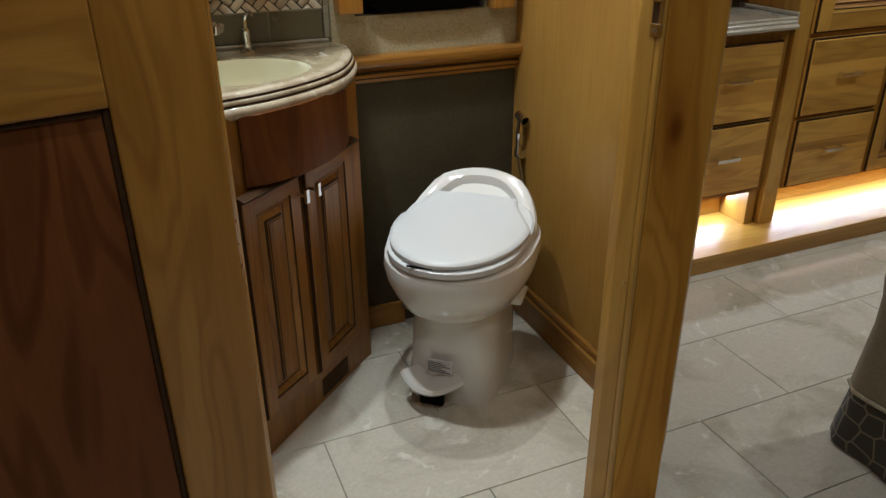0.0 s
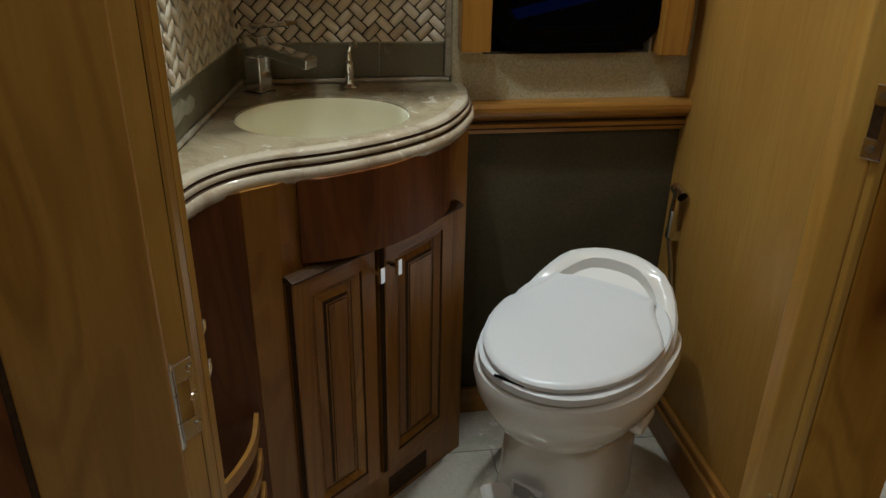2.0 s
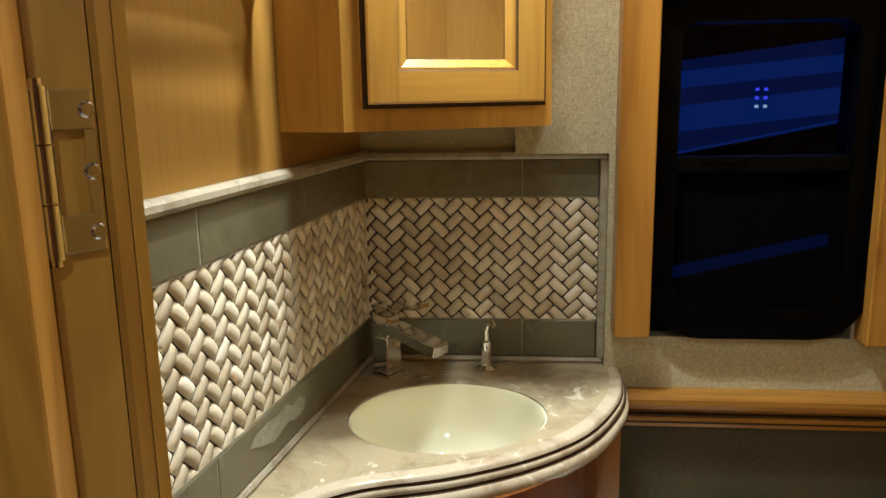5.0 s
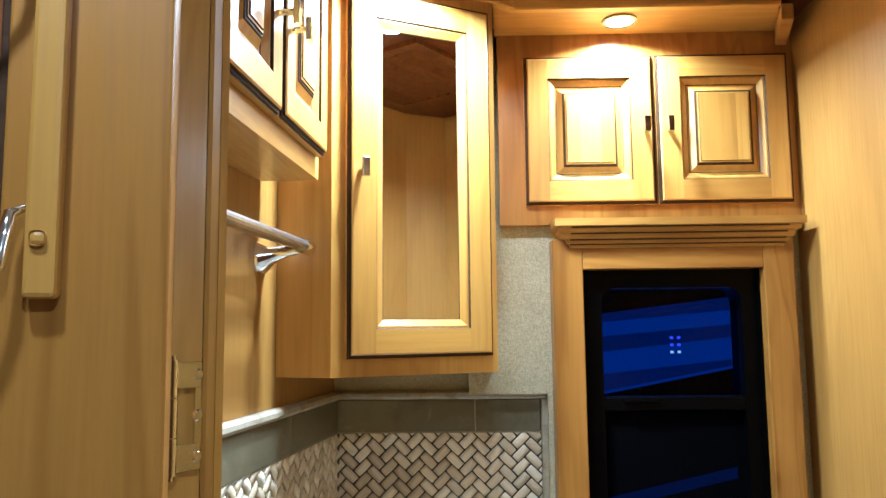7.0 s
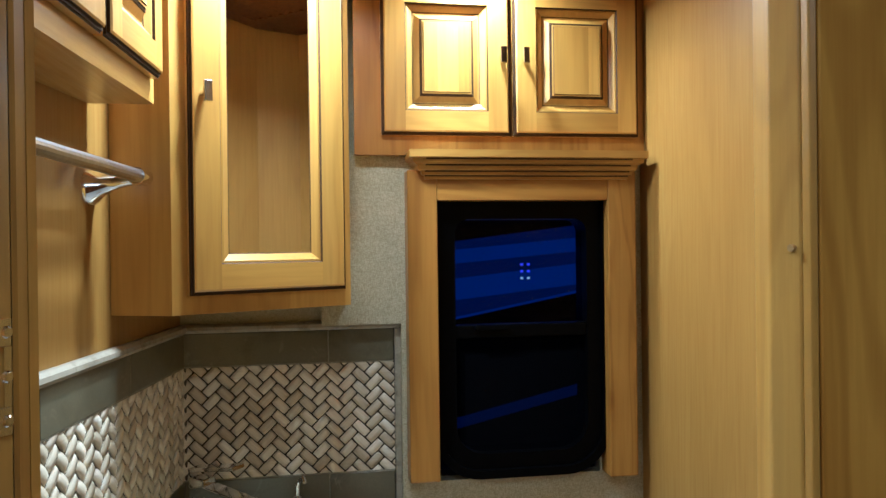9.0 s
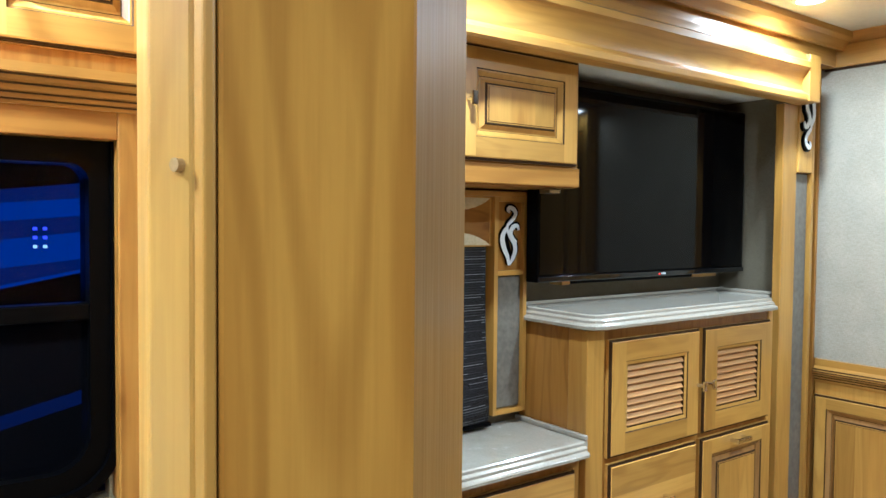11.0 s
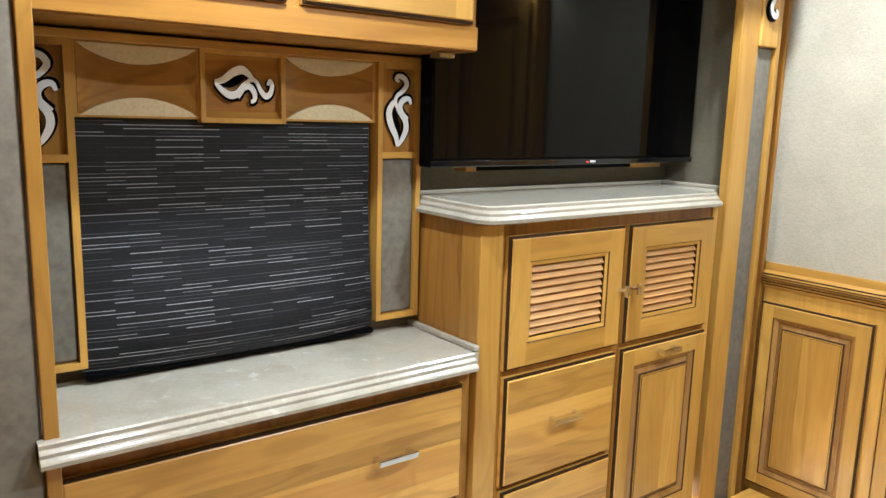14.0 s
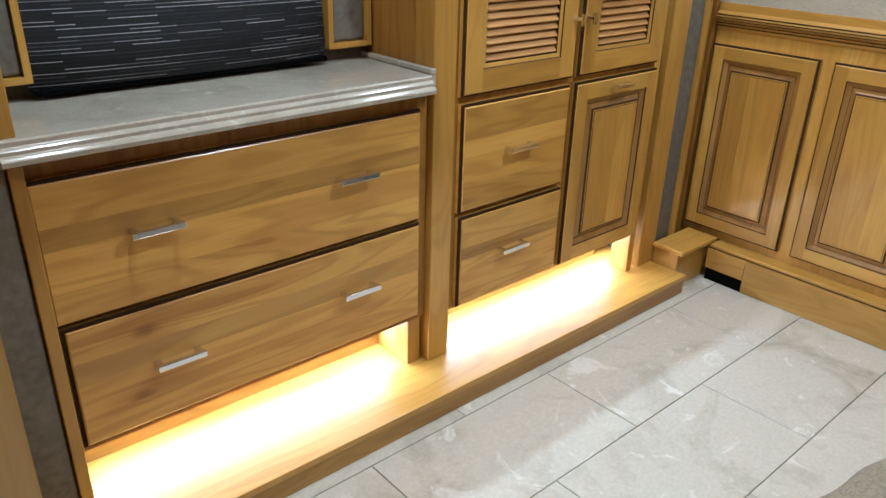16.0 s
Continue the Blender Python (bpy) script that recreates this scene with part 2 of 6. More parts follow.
FLOOR_TILE = stone("marble_floor_tile", (0.66, 0.62, 0.515), (0.47, 0.43, 0.33), (0.80, 0.77, 0.68), 0.18, 3.6)
for m_ in (VANITY_V, VANITY_H, BASEBOARD_Y, STAIN_V, STAIN_H, STAIN_Y):
    m_.node_tree.nodes["Principled BSDF"].inputs["Specular IOR Level"].default_value = 0.30
GROUT = speckle("grout", (0.30, 0.28, 0.235), (0.23, 0.21, 0.17), 0.9, 300)
MARBLE_TAN = stone("tan_marble", (0.41, 0.342, 0.215), (0.25, 0.19, 0.11), (0.66, 0.60, 0.48), 0.10, 8.0)
MARBLE_EDGE = stone("tan_marble_edge", (0.52, 0.45, 0.33), (0.36, 0.285, 0.19), (0.66, 0.61, 0.49), 0.10, 9.0)
MARBLE_GREY = stone("pale_grey_marble", (0.45, 0.41, 0.325), (0.385, 0.345, 0.265), (0.54, 0.50, 0.415), 0.14, 6.0)
SLATE = stone("slate_green_tile", (0.138, 0.122, 0.070), (0.095, 0.082, 0.045), (0.18, 0.16, 0.10), 0.35, 8.0)
STONE_TRIM = stone("stone_pencil_trim", (0.36, 0.315, 0.225), (0.23, 0.195, 0.13), (0.48, 0.43, 0.33), 0.5, 30.0)


# ---- building helpers ----
def part(name, bm, material, parent=None, label=""):
    me = bpy.data.meshes.new(name)
    bmesh.ops.recalc_face_normals(bm, faces=bm.faces)
    bm.to_mesh(me)
    bm.free()
    for mm in material if isinstance(material, (list, tuple)) else (material,):
        me.materials.append(mm)
    ob = new(name, me)
    if parent is not None:
        ob.parent = parent
    if label:
        ob["label"] = label
    return ob


def thing(name, label, category, group="", kind="", at=(0, 0, 0)):
    ob = new(name)
    ob.empty_display_size = 0.05
    ob.location = at
    return tagged(ob, label, category, group, kind)


def solid(name, bm, material, label, category="", group="", kind=""):
    return tagged(part(name, bm, material), label, category, group, kind)


def box(x0, x1, y0, y1, z0, z1, bevel=0.0, seg=2, bm=None):
    bm = bm or bmesh.new()
    r = bmesh.ops.create_cube(bm, size=1.0)
    vs = r["verts"]
    for v in vs:
        v.co = Vector(((x0 + x1) / 2 + v.co.x * (x1 - x0), (y0 + y1) / 2 + v.co.y * (y1 - y0), (z0 + z1) / 2 + v.co.z * (z1 - z0)))
    if bevel:
        es = [e for e in bm.edges if e.verts[0] in vs and e.verts[1] in vs]
        bmesh.ops.bevel(bm, geom=es, offset=bevel, segments=seg, affect="EDGES", profile=0.5)
    return bm


def prism(pts, z0, z1, bevel=0.0, bm=None):
    """An upright solid on a plan outline."""
    bm = bm or bmesh.new()
    lo = [bm.verts.new((x, y, z0)) for x, y in pts]
    hi = [bm.verts.new((x, y, z1)) for x, y in pts]
    n = len(pts)
    fs = [bm.faces.new(lo[::-1]), bm.faces.new(hi)] + [bm.faces.new((lo[i], lo[(i + 1) % n], hi[(i + 1) % n], hi[i])) for i in range(n)]
    if bevel:
        bmesh.ops.bevel(bm, geom=list({e for f in fs for e in f.edges}), offset=bevel, segments=2, affect="EDGES", profile=0.5)
    return bm


def sweep(profile, path, closed=False, bm=None, up=Vector((0, 0, 1)), caps=True):
    """A moulding: profile points (out, up) carried along path points, out being to the right of the way."""
    bm = bm or bmesh.new()
    P = [Vector(p) for p in path]
    rings = []
    for i, p in enumerate(P):
        a = P[i] - P[i - 1] if i > 0 or closed else P[1] - P[0]
        b = P[(i + 1) % len(P)] - P[i] if i < len(P) - 1 or closed else P[-1] - P[-2]
        ra, rb = a.cross(up).normalized(), b.cross(up).normalized()
        m = (ra + rb).normalized()
        k = 1 / max(0.3, m.dot(ra))
        rings.append([bm.verts.new(p + m * (o * k) + up * u) for o, u in profile])
    n = len(profile)
    for i in range(len(rings) - (0 if closed else 1)):
        r0, r1 = rings[i], rings[(i + 1) % len(rings)]
        for j in range(n):
            bm.faces.new((r0[j], r1[j], r1[(j + 1) % n], r0[(j + 1) % n]))
    if caps and not closed:
        bm.faces.new(rings[0])
        bm.faces.new(rings[-1][::-1])
    return bm


def tube(path, radius, seg=10, bm=None):
    bm = bm or bmesh.new()
    P = [Vector(p) for p in path]
    rings = []
    ref = Vector((0, 0, 1)) if abs((P[1] - P[0]).normalized().z) < 0.9 else Vector((1, 0, 0))
    for i, p in enumerate(P):
        d = (P[min(i + 1, len(P) - 1)] - P[max(i - 1, 0)]).normalized()
        u = d.cross(ref).normalized()
        w = d.cross(u)
        r = radius[i] if isinstance(radius, (list, tuple)) else radius
        rings.append([bm.verts.new(p + (u * math.cos(a) + w * math.sin(a)) * r) for a in [2 * math.pi * k / seg for k in range(seg)]])
    for r0, r1 in zip(rings, rings[1:]):
        for j in range(seg):
            bm.faces.new((r0[j], r1[j], r1[(j + 1) % seg], r0[(j + 1) % seg]))
    bm.faces.new(rings[0])
    bm.faces.new(rings[-1][::-1])
    return bm


def lathe(profile, center, seg=24, bm=None):
    """Profile (radius, height) turned round an upright axis."""
    bm = bm or bmesh.new()
    c = Vector(center)
    rings = []
    for r, z in profile:
        rings.append([bm.verts.new(c + Vector((max(r, 1e-4) * math.cos(2 * math.pi * k / seg), max(r, 1e-4) * math.sin(2 * math.pi * k / seg), z))) for k in range(seg)])
    for r0, r1 in zip(rings, rings[1:]):
        for j in range(seg):
            bm.faces.new((r0[j], r0[(j + 1) % seg], r1[(j + 1) % seg], r1[j]))
    bm.faces.new(rings[0][::-1])
    bm.faces.new(rings[-1])
    return bm


def smooth(ob, angle=40):
    for p in ob.data.polygons:
        p.use_smooth = True
    ob.data.set_sharp_from_angle(angle=radians(angle))
    return ob


def rings_panel(w, h, rings, bm=None, close=True, boards=0, level=False):
    """Concentric steps of a framed panel that faces -y, its lower left corner at the origin.
    rings: (inset, y, kind) where kind says what lies between this ring and the one before:
    'w' mitred timber, 'f' butted stiles and rails, 'g' dark glaze."""
    bm = bm or bmesh.new()

    def rect(i, y):
        return [bm.verts.new(c) for c in ((i, y, i), (w - i, y, i), (w - i, y, h - i), (i, y, h - i))]

    prev = rect(*rings[0][:2])
    for (i0, y0, _k), (i1, y1, kind) in zip(rings, rings[1:]):
        cur = rect(i1, y1)
        if kind == "f":
            a0, a1, b0, b1 = i0, w - i0, i1, w - i1
            for x0, x1, z0, z1, mi in ((a0, b0, i0, h - i0, 0), (b1, a1, i0, h - i0, 0), (b0, b1, i0, i1, 1), (b0, b1, h - i1, h - i0, 1)):
                f = bm.faces.new([bm.verts.new(c) for c in ((x0, y1, z0), (x1, y1, z0), (x1, y1, z1), (x0, y1, z1))])
                f.material_index = mi
        else:
            for j in range(4):
                f = bm.faces.new((prev[j], prev[(j + 1) % 4], cur[(j + 1) % 4], cur[j]))
                f.material_index = {"g": 2, "d": 3}.get(kind, (1, 0, 1, 0)[j])
        prev = cur
    if boards:
        i, y = rings[-1][:2]
        cuts = [i + (1 + k) * ((h if level else w) - 2 * i) / boards * (1 + 0.16 * math.sin(9 * (w + h) + 3 * k)) for k in range(boards - 1)]
        cuts = [i] + cuts + [(h if level else w) - i]
        for a, c in zip(cuts, cuts[1:]):
            q = ((i, y, a), (w - i, y, a), (w - i, y, c), (i, y, c)) if level else ((a, y, i), (c, y, i), (c, y, h - i), (a, y, h - i))
            bm.faces.new([bm.verts.new(v) for v in q]).material_index = 0
    elif close:
        bm.faces.new(prev).material_index = 0
    return bm


WIPED_V = wood("glaze_wiped_alder", (0.48, 0.27, 0.070), (0.39, 0.205, 0.046), (0.25, 0.12, 0.024), "z", 0.34, 0.1, 0.4)
TRI = [WOOD_V, WOOD_H, GLAZE, WOOD_V]
TRI_WIPED = [WOOD_V, WOOD_H, GLAZE, WIPED_V]
EDGE = [(0.0, 0.020, ""), (0.0, 0.009, "w"), (0.0025, 0.009, "g"), (0.0025, 0.006, "g"), (0.006, 0.006, "g"), (0.006, 0.002, "g"), (0.009, 0.0, "w")]


def panel_door(name, w, h, m, parent=None, stile=0.055, raised=True, glass=None, label="", mats=None):
    """A cabinet door with glazed steps: frame, raised panel (or a mirror) as parts. m: pose of its lower left corner; it faces local -y."""
    mats = mats or TRI
    fr = EDGE + [(stile, 0.0, "f"), (stile + 0.002, 0.004, "g"), (stile + 0.005, 0.004, "d"), (stile + 0.016, 0.012, "d"), (stile + 0.0175, 0.013, "g")]
    d = new(name)
    d.empty_display_size = 0.03
    if parent is not None:
        d.parent = parent
    d.matrix_basis = m
    if label:
        d["label"] = label
    part("frame", rings_panel(w, h, fr, close=False), mats, d)
    s = stile + 0.017
    if glass is not None:
        bm = bmesh.new()
        part("mirror", box(s, w - s, 0.013, 0.017, s, h - s, bm=bm), glass, d, "clear mirror pane")
    elif raised:
        r = 0.014
        pn = [(s, 0.0135, ""), (s + 0.004, 0.0135, "d"), (s + r, 0.006, "d"), (s + r + 0.0015, 0.004, "g"), (s + r + 0.004, 0.004, "g"), (s + r + 0.005, 0.002, "g"), (s + r + 0.008, 0.002, "w"), (s + r + 0.009, 0.000, "g")]
        part("panel", rings_panel(w, h, pn, boards=3), mats, d)
    return d


# ---- setting ----
def at(x, y, z, deg=0.0):
    """Pose of a front's lower left corner; deg turns it about the upright."""
    return Matrix.Translation((x, y, z)) @ Matrix.Rotation(radians(deg), 4, "Z")


def ring_frame_flat(x0, x1, y0, y1, t, z0, z1):
    bm = box(x0, x1, y0, y0 + t, z0, z1)
    box(x0, x1, y1 - t, y1, z0, z1, bm=bm)
    box(x0, x0 + t, y0 + t, y1 - t, z0, z1, bm=bm)
    box(x1 - t, x1, y0 + t, y1 - t, z0, z1, bm=bm)
    return bm


LW0, LW1 = Vector((0.007, 0.0)), Vector((-0.115, -0.945))
LWD = (LW1 - LW0).normalized()
LWN = Vector((-LWD.y, LWD.x))
if LWN.x < 0:
    LWN = -LWN


def on_left(s, out=0.0):
    """Plan point s metres from the inner corner along the slanting side wall, out metres into the room."""
    p = LW0 + LWD * s + LWN * out
    return (p.x, p.y)


floor = solid("floor", box(-1.6, 3.45, -2.75, 0.6, -0.06, -0.004), GROUT, "grey grout bed under pale marble floor tiles", "floor", kind="structure")
ceiling = solid("ceiling", box(-1.6, 3.45, -2.75, -0.02, CEIL, CEIL + 0.04), CEILING_M, "cream vinyl ceiling panel", "ceiling", kind="structure")
solid("wall_back", box(-0.2, 1.03, 0.0, 0.04, 0.0, 0.95), CLOTH_DARK, "dark olive textured wallcovering behind the toilet", "wall", kind="structure")
bm = box(-0.2, 0.52, 0.0, 0.04, 0.95, CEIL)
box(0.925, 1.03, 0.0, 0.04, 0.95, CEIL, bm=bm)
box(0.52, 0.925, 0.0, 0.04, 1.56, CEIL, bm=bm)
solid("wall_back_upper", bm, CLOTH_WALL, "linen-textured wallcovering round the bathroom window", "wall", kind="structure")
# proud fabric panel right of the splashback, with the window's hole left open
bm = box(0.468, 1.026, -0.035, -0.001, 0.84, 0.948)
box(0.30, 0.534, -0.035, -0.001, 1.29, 1.66, bm=bm)
box(0.468, 0.534, -0.035, -0.001, 0.948, 1.29, bm=bm)
box(0.910, 1.026, -0.035, -0.001, 0.948, 1.66, bm=bm)
box(0.534, 0.910, -0.035, -0.001, 1.545, 1.66, bm=bm)
solid("wall_panel", bm, CLOTH_WALL, "linen-textured beige wallcovering round the window", "wall", kind="structure")
solid("wall_panel_lower", box(0.45, 1.026, -0.035, -0.001, 0.0, 0.774), CLOTH_DARK, "dark olive wallcovering below the chair rail", "wall", kind="structure")
a, b_, c, d = on_left(0), on_left(1.0), on_left(1.0, -0.04), on_left(0, -0.04)
solid("wall_left", prism([a, b_, c, d], 0.0, CEIL), PLY_V, "honey maple veneer side wall of the bathroom", "wall", kind="structure")
# partition to the bedroom with the column at the door
solid("wall_partition", prism([(1.012, 0.0), (1.037, 0.0), (1.037, -0.845), (1.012, -0.865)], 0.0, CEIL), PLY_V, "honey maple veneer partition wall", "wall", kind="structure")
BRASS = speckle("dull_brass", (0.62, 0.45, 0.20), (0.50, 0.35, 0.14), 0.5, 300, 0.05, 0.6)
column = thing("door_column", "knotty maple column at the bathroom doorway", "column", kind="structure")
C1, C2, C3 = (0.715, -0.995), (0.735, -1.038), (0.839, -1.055)
part("face_board", prism([C2, C3, (0.842, -1.040), (0.742, -1.022)], 0.0, CEIL, 0.003), KNOT_V, column)
part("core", prism([(0.743, -1.0215), (0.842, -1.0395), (0.860, -1.020), (1.036, -0.8455), (1.013, -0.866), (0.90, -0.93), (0.73, -0.965)], 0.0, CEIL), PLY_V, column)
part("door_stop", prism([C1, (0.7280, -1.0225), (0.7390, -1.0200), (0.7295, -0.966), (0.717, -0.966)], 0.0, CEIL, 0.002), WOOD_V, column)
part("corner_bead", prism([(0.7284, -1.0236), (0.7300, -1.0330), (0.7345, -1.0375), (0.7415, -1.0222), (0.7394, -1.0205)], 0.0, CEIL, 0.0015), WOOD_V, column, "pale corner bead")
part("screw", tube([(0.7265, -1.0150, 1.450), (0.7210, -1.0172, 1.450)], 0.0035, 10), BRASS, column, "small brass screw")
part("screw", tube([(0.7265, -1.0150, 0.60), (0.7210, -1.0172, 0.60)], 0.0035, 10), BRASS, column, "small brass screw")
bath_ceiling = thing("bathroom_ceiling", "dark stained timber ceiling panel with a vent", "ceiling", kind="structure")
part("panel", prism([(1.011, -0.001), (1.011, -0.93), (-0.105, -0.93), (0.005, -0.001)], CEIL - 0.012, CEIL - 0.001), CHERRY, bath_ceiling)
part("vent_frame", ring_frame_flat(0.45, 0.83, -0.88, -0.52, 0.03, CEIL - 0.024, CEIL - 0.0125), CHERRY, bath_ceiling)
for k in range(9):
    y = -0.835 + k * 0.034
    bm = box(0.48, 0.80, -0.014, 0.014, -0.0015, 0.0015)
    bm.transform(Matrix.Translation((0, y, CEIL - 0.020)) @ Matrix.Rotation(radians(28), 4, "X"))
    part("vent_slat", bm, CHERRY, bath_ceiling)
# hinge-side jamb
jamb = thing("door_jamb", "maple door jamb with stepped stop", "door frame", kind="structure")
part("post", prism([on_left(0.935, 0.001), (-0.16, -1.028), (0.036, -1.017), (0.0565, -0.9905), (0.034, -0.918), on_left(0.897, 0.001)], 0.0, CEIL), WOOD_V, jamb)
part("stop", prism([(0.0572, -0.9900), (0.0605, -0.9870), (0.0640, -0.9760), (0.0575, -0.9700)], 0.0, CEIL), WOOD_V, jamb)
part("bead", prism([(0.0645, -0.9755), (0.0690, -0.9680), (0.0385, -0.9140), (0.0350, -0.9170), (0.0576, -0.9695)], 0.0, CEIL), WOOD_V, jamb)
# closing walls
solid("wall_hall", prism([(-1.6, -1.032), (-0.161, -1.029), (-0.15, -0.95), (-1.6, -0.95)], 0.0, CEIL), PLY_V, "maple veneer hall wall beside the doorway", "wall", kind="structure")
solid("wall_west", box(-1.64, -1.6, -2.75, -0.95, 0.0, CEIL), PLY_V, "maple veneer hall end wall", "wall", kind="structure")
solid("wall_south", box(-1.6, 3.45, -2.79, -2.75, 0.0, CEIL), CHERRY, "dark stained timber wall behind the bed", "wall", kind="structure")
bm = box(1.03, 3.45, 0.24, 0.28, 0.0, 2.0)
solid("wall_slide", bm, CLOTH_OLIVE, "olive grasscloth back wall of the bedroom slide-out", "wall", kind="structure")
solid("wall_slide_side", box(3.105, 3.16, 0.0, 0.24, 0.0, 1.90), CLOTH_OLIVE, "olive grasscloth side wall of the slide-out", "wall", kind="structure")
solid("wall_slide_near", box(1.07, 1.185, 0.0, 0.24, 0.0, 1.90), CLOTH_OLIVE, "olive grasscloth near side of the slide-out", "wall", kind="structure")
solid("slide_ceiling", box(1.05, 3.16, -0.06, 0.24, 1.862, 1.90), SLIDE_CEIL, "cream padded ceiling of the slide-out", "ceiling", kind="structure")
solid("wall_east", box(3.375, 3.42, -2.75, 0.28, 0.0, CEIL), PLY_V, "bedroom end wall behind panelling", "wall", kind="structure")


# ---- doors, knobs, pulls ----
def knob(parent, x, z, y=0.0, tall=0.034, wide=0.013):
    k = new("knob")
    k.parent = parent
    k["label"] = "polished chrome rectangular knob"
    k.location = (x, y, z)
    part("stem", tube([(0, 0, 0), (0, -0.024, 0)], 0.005, 10), CHROME, k)
    part("plate", box(-wide / 2, wide / 2, -0.030, -0.022, -tall / 2, tall / 2, 0.0015), CHROME, k)
    return k


def pull(parent, x, z, y=0.0, span=0.10):
    k = new("pull")
    k.parent = parent
    k["label"] = "polished chrome bar pull"
    k.location = (x, y, z)
    part("bar", box(-span / 2, span / 2, -0.032, -0.022, -0.0065, 0.0065, 0.0015), CHROME, k)
    for s in (-1, 1):
        part("stem", box(s * span * 0.41 - 0.0055, s * span * 0.41 + 0.0055, -0.0225, 0.0, -0.0055, 0.0055, 0.001), CHROME, k)
    return k


def drawer_front(parent, x0, x1, z0, z1, y, pulls, label="knotty alder drawer front"):
    d = new("drawer")
    d.parent = parent
    d.matrix_basis = at(x0, y, z0)
    d["label"] = label
    part("front", rings_panel(x1 - x0, z1 - z0, EDGE, boards=4, level=True), [KNOT_H, KNOT_H, GLAZE], d)
    for px, pz in pulls:
        pull(d, px - x0, pz - z0)
    return d


# ---- bathroom: vanity ----
vanity = thing("vanity_cabinet", "angled maple vanity cabinet with two glazed doors", "cabinet")
VL, VM, VR = Vector((0.114, -0.524)), Vector((0.280, -0.384)), Vector((0.452, -0.212))
body = [(0.492, -0.040), (0.482, -0.182), (VR.x + 0.006, VR.y + 0.012), (VM.x - 0.004, VM.y + 0.020), (VL.x, VL.y + 0.014), (0.062, -0.540), (0.02, -0.50), on_left(0.46, 0.002), on_left(0.05, 0.002)]
part("body", prism(body, 0.0, 0.735), VANITY_V, vanity)
part("upper_face", sweep([(0.0, 0.0), (0.0, 0.107), (-0.016, 0.107), (-0.016, 0.0)], [(x, y, 0.735) for x, y in body[:7][::-1]]), VANITY_V, vanity)
for p, q, side in ((VL, VM, 1), (VM, VR, 0)):
    dv = q - p
    deg = math.degrees(math.atan2(dv.y, dv.x))
    n = Vector((dv.y, -dv.x)).normalized()
    start = p + dv.normalized() * 0.006 + n * 0.006
    w = dv.length - 0.012
    dr = panel_door("door", w, 0.566, at(start.x, start.y, 0.110, deg), vanity, stile=0.042, label="stained alder door with dark-glazed raised panel", mats=[VANITY_V, VANITY_H, GLAZE, VANITY_V])
    knob(dr, w - 0.016 if side else 0.016, 0.515)
apron_pts = []
for i in range(13):
    u = i / 12
    p = Vector((0.145, -0.492)).lerp(Vector((0.440, -0.232)), u)
    n = Vector((0.66, -0.75))
    apron_pts.append(p + n * (0.062 * math.sin(math.pi * u) ** 0.7))
part("apron", prism([(p.x, p.y) for p in apron_pts] + [(0.40, -0.22), (0.15, -0.43)], 0.690, 0.842, 0.002), CHERRY, vanity, "bowed dark cherry apron under the basin")
part("door_ledge", sweep([(0.0, 0.0), (0.020, 0.0), (0.024, 0.006), (0.010, 0.012), (0.0, 0.012)], [(VL.x, VL.y, 0.672), (VM.x, VM.y, 0.672), (VR.x, VR.y, 0.672)]), GLAZE, vanity, "dark glazed ledge above the doors")
part("side_panel", prism([(0.061, -0.5405), (0.055, -0.5450), on_left(0.60, 0.004), on_left(0.50, 0.004)], 0.0, 0.842), CHERRY, vanity, "dark cherry return panel")
part("wall_liner", prism([on_left(0.50, 0.001), on_left(0.892, 0.001), on_left(0.892, 0.006), on_left(0.50, 0.006)], 0.0, 0.842), CHERRY, vanity, "dark cherry wall liner")
gr = new("toe_grille")
gr.parent = vanity
for i in range(7):
    z = 0.018 + i * 0.008
    p, q = Vector((0.276, -0.364)).lerp(Vector((0.458, -0.200)), 0.10), Vector((0.276, -0.364)).lerp(Vector((0.458, -0.200)), 0.62)
    part("slat", sweep([(-0.010, 0), (0.002, -0.003), (0.002, 0.001), (-0.010, 0.004)], [(p.x, p.y, z), (q.x, q.y, z)]), GLAZE, gr)


def curve_points(ctrl, n=6):
    """A smooth line through plan points."""
    P = [Vector(p) for p in ctrl]
    P = [2 * P[0] - P[1]] + P + [2 * P[-1] - P[-2]]
    out = []
    for i in range(1, len(P) - 2):
        for k in range(n):
            t = k / n
            p0, p1, p2, p3 = P[i - 1], P[i], P[i + 1], P[i + 2]
            out.append(0.5 * ((2 * p1) + (p2 - p0) * t + (2 * p0 - 5 * p1 + 4 * p2 - p3) * t * t + (3 * p1 - p0 - 3 * p2 + p3) * t ** 3))
    out.append(P[-2])
    return out


CT = 0.885
edge = curve_points([(-0.036, -0.900), (-0.036, -0.80), (-0.034, -0.715), (-0.022, -0.625), (0.016, -0.546), (0.087, -0.490), (0.206, -0.449), (0.318, -0.387), (0.406, -0.302), (0.466, -0.180), (0.484, -0.085), (0.486, -0.030)], 5)
outline = [(p.x, p.y) for p in edge] + [(0.470, -0.002), on_left(0.0, 0.0), on_left(0.888, 0.0)]
top = thing("countertop", "tan veined marble countertop with stepped ogee edge", "countertop")
BC, BA, BB, BR = Vector((0.190, -0.265)), 0.163, 0.140, radians(8)


def ellipse(k, n, grow=0.0, shrink=1.0):
    a = 2 * math.pi * k / n
    x, y = (BA * shrink + grow) * math.cos(a), (BB * shrink + grow) * math.sin(a)
    return (BC.x + x * math.cos(BR) - y * math.sin(BR), BC.y + x * math.sin(BR) + y * math.cos(BR))


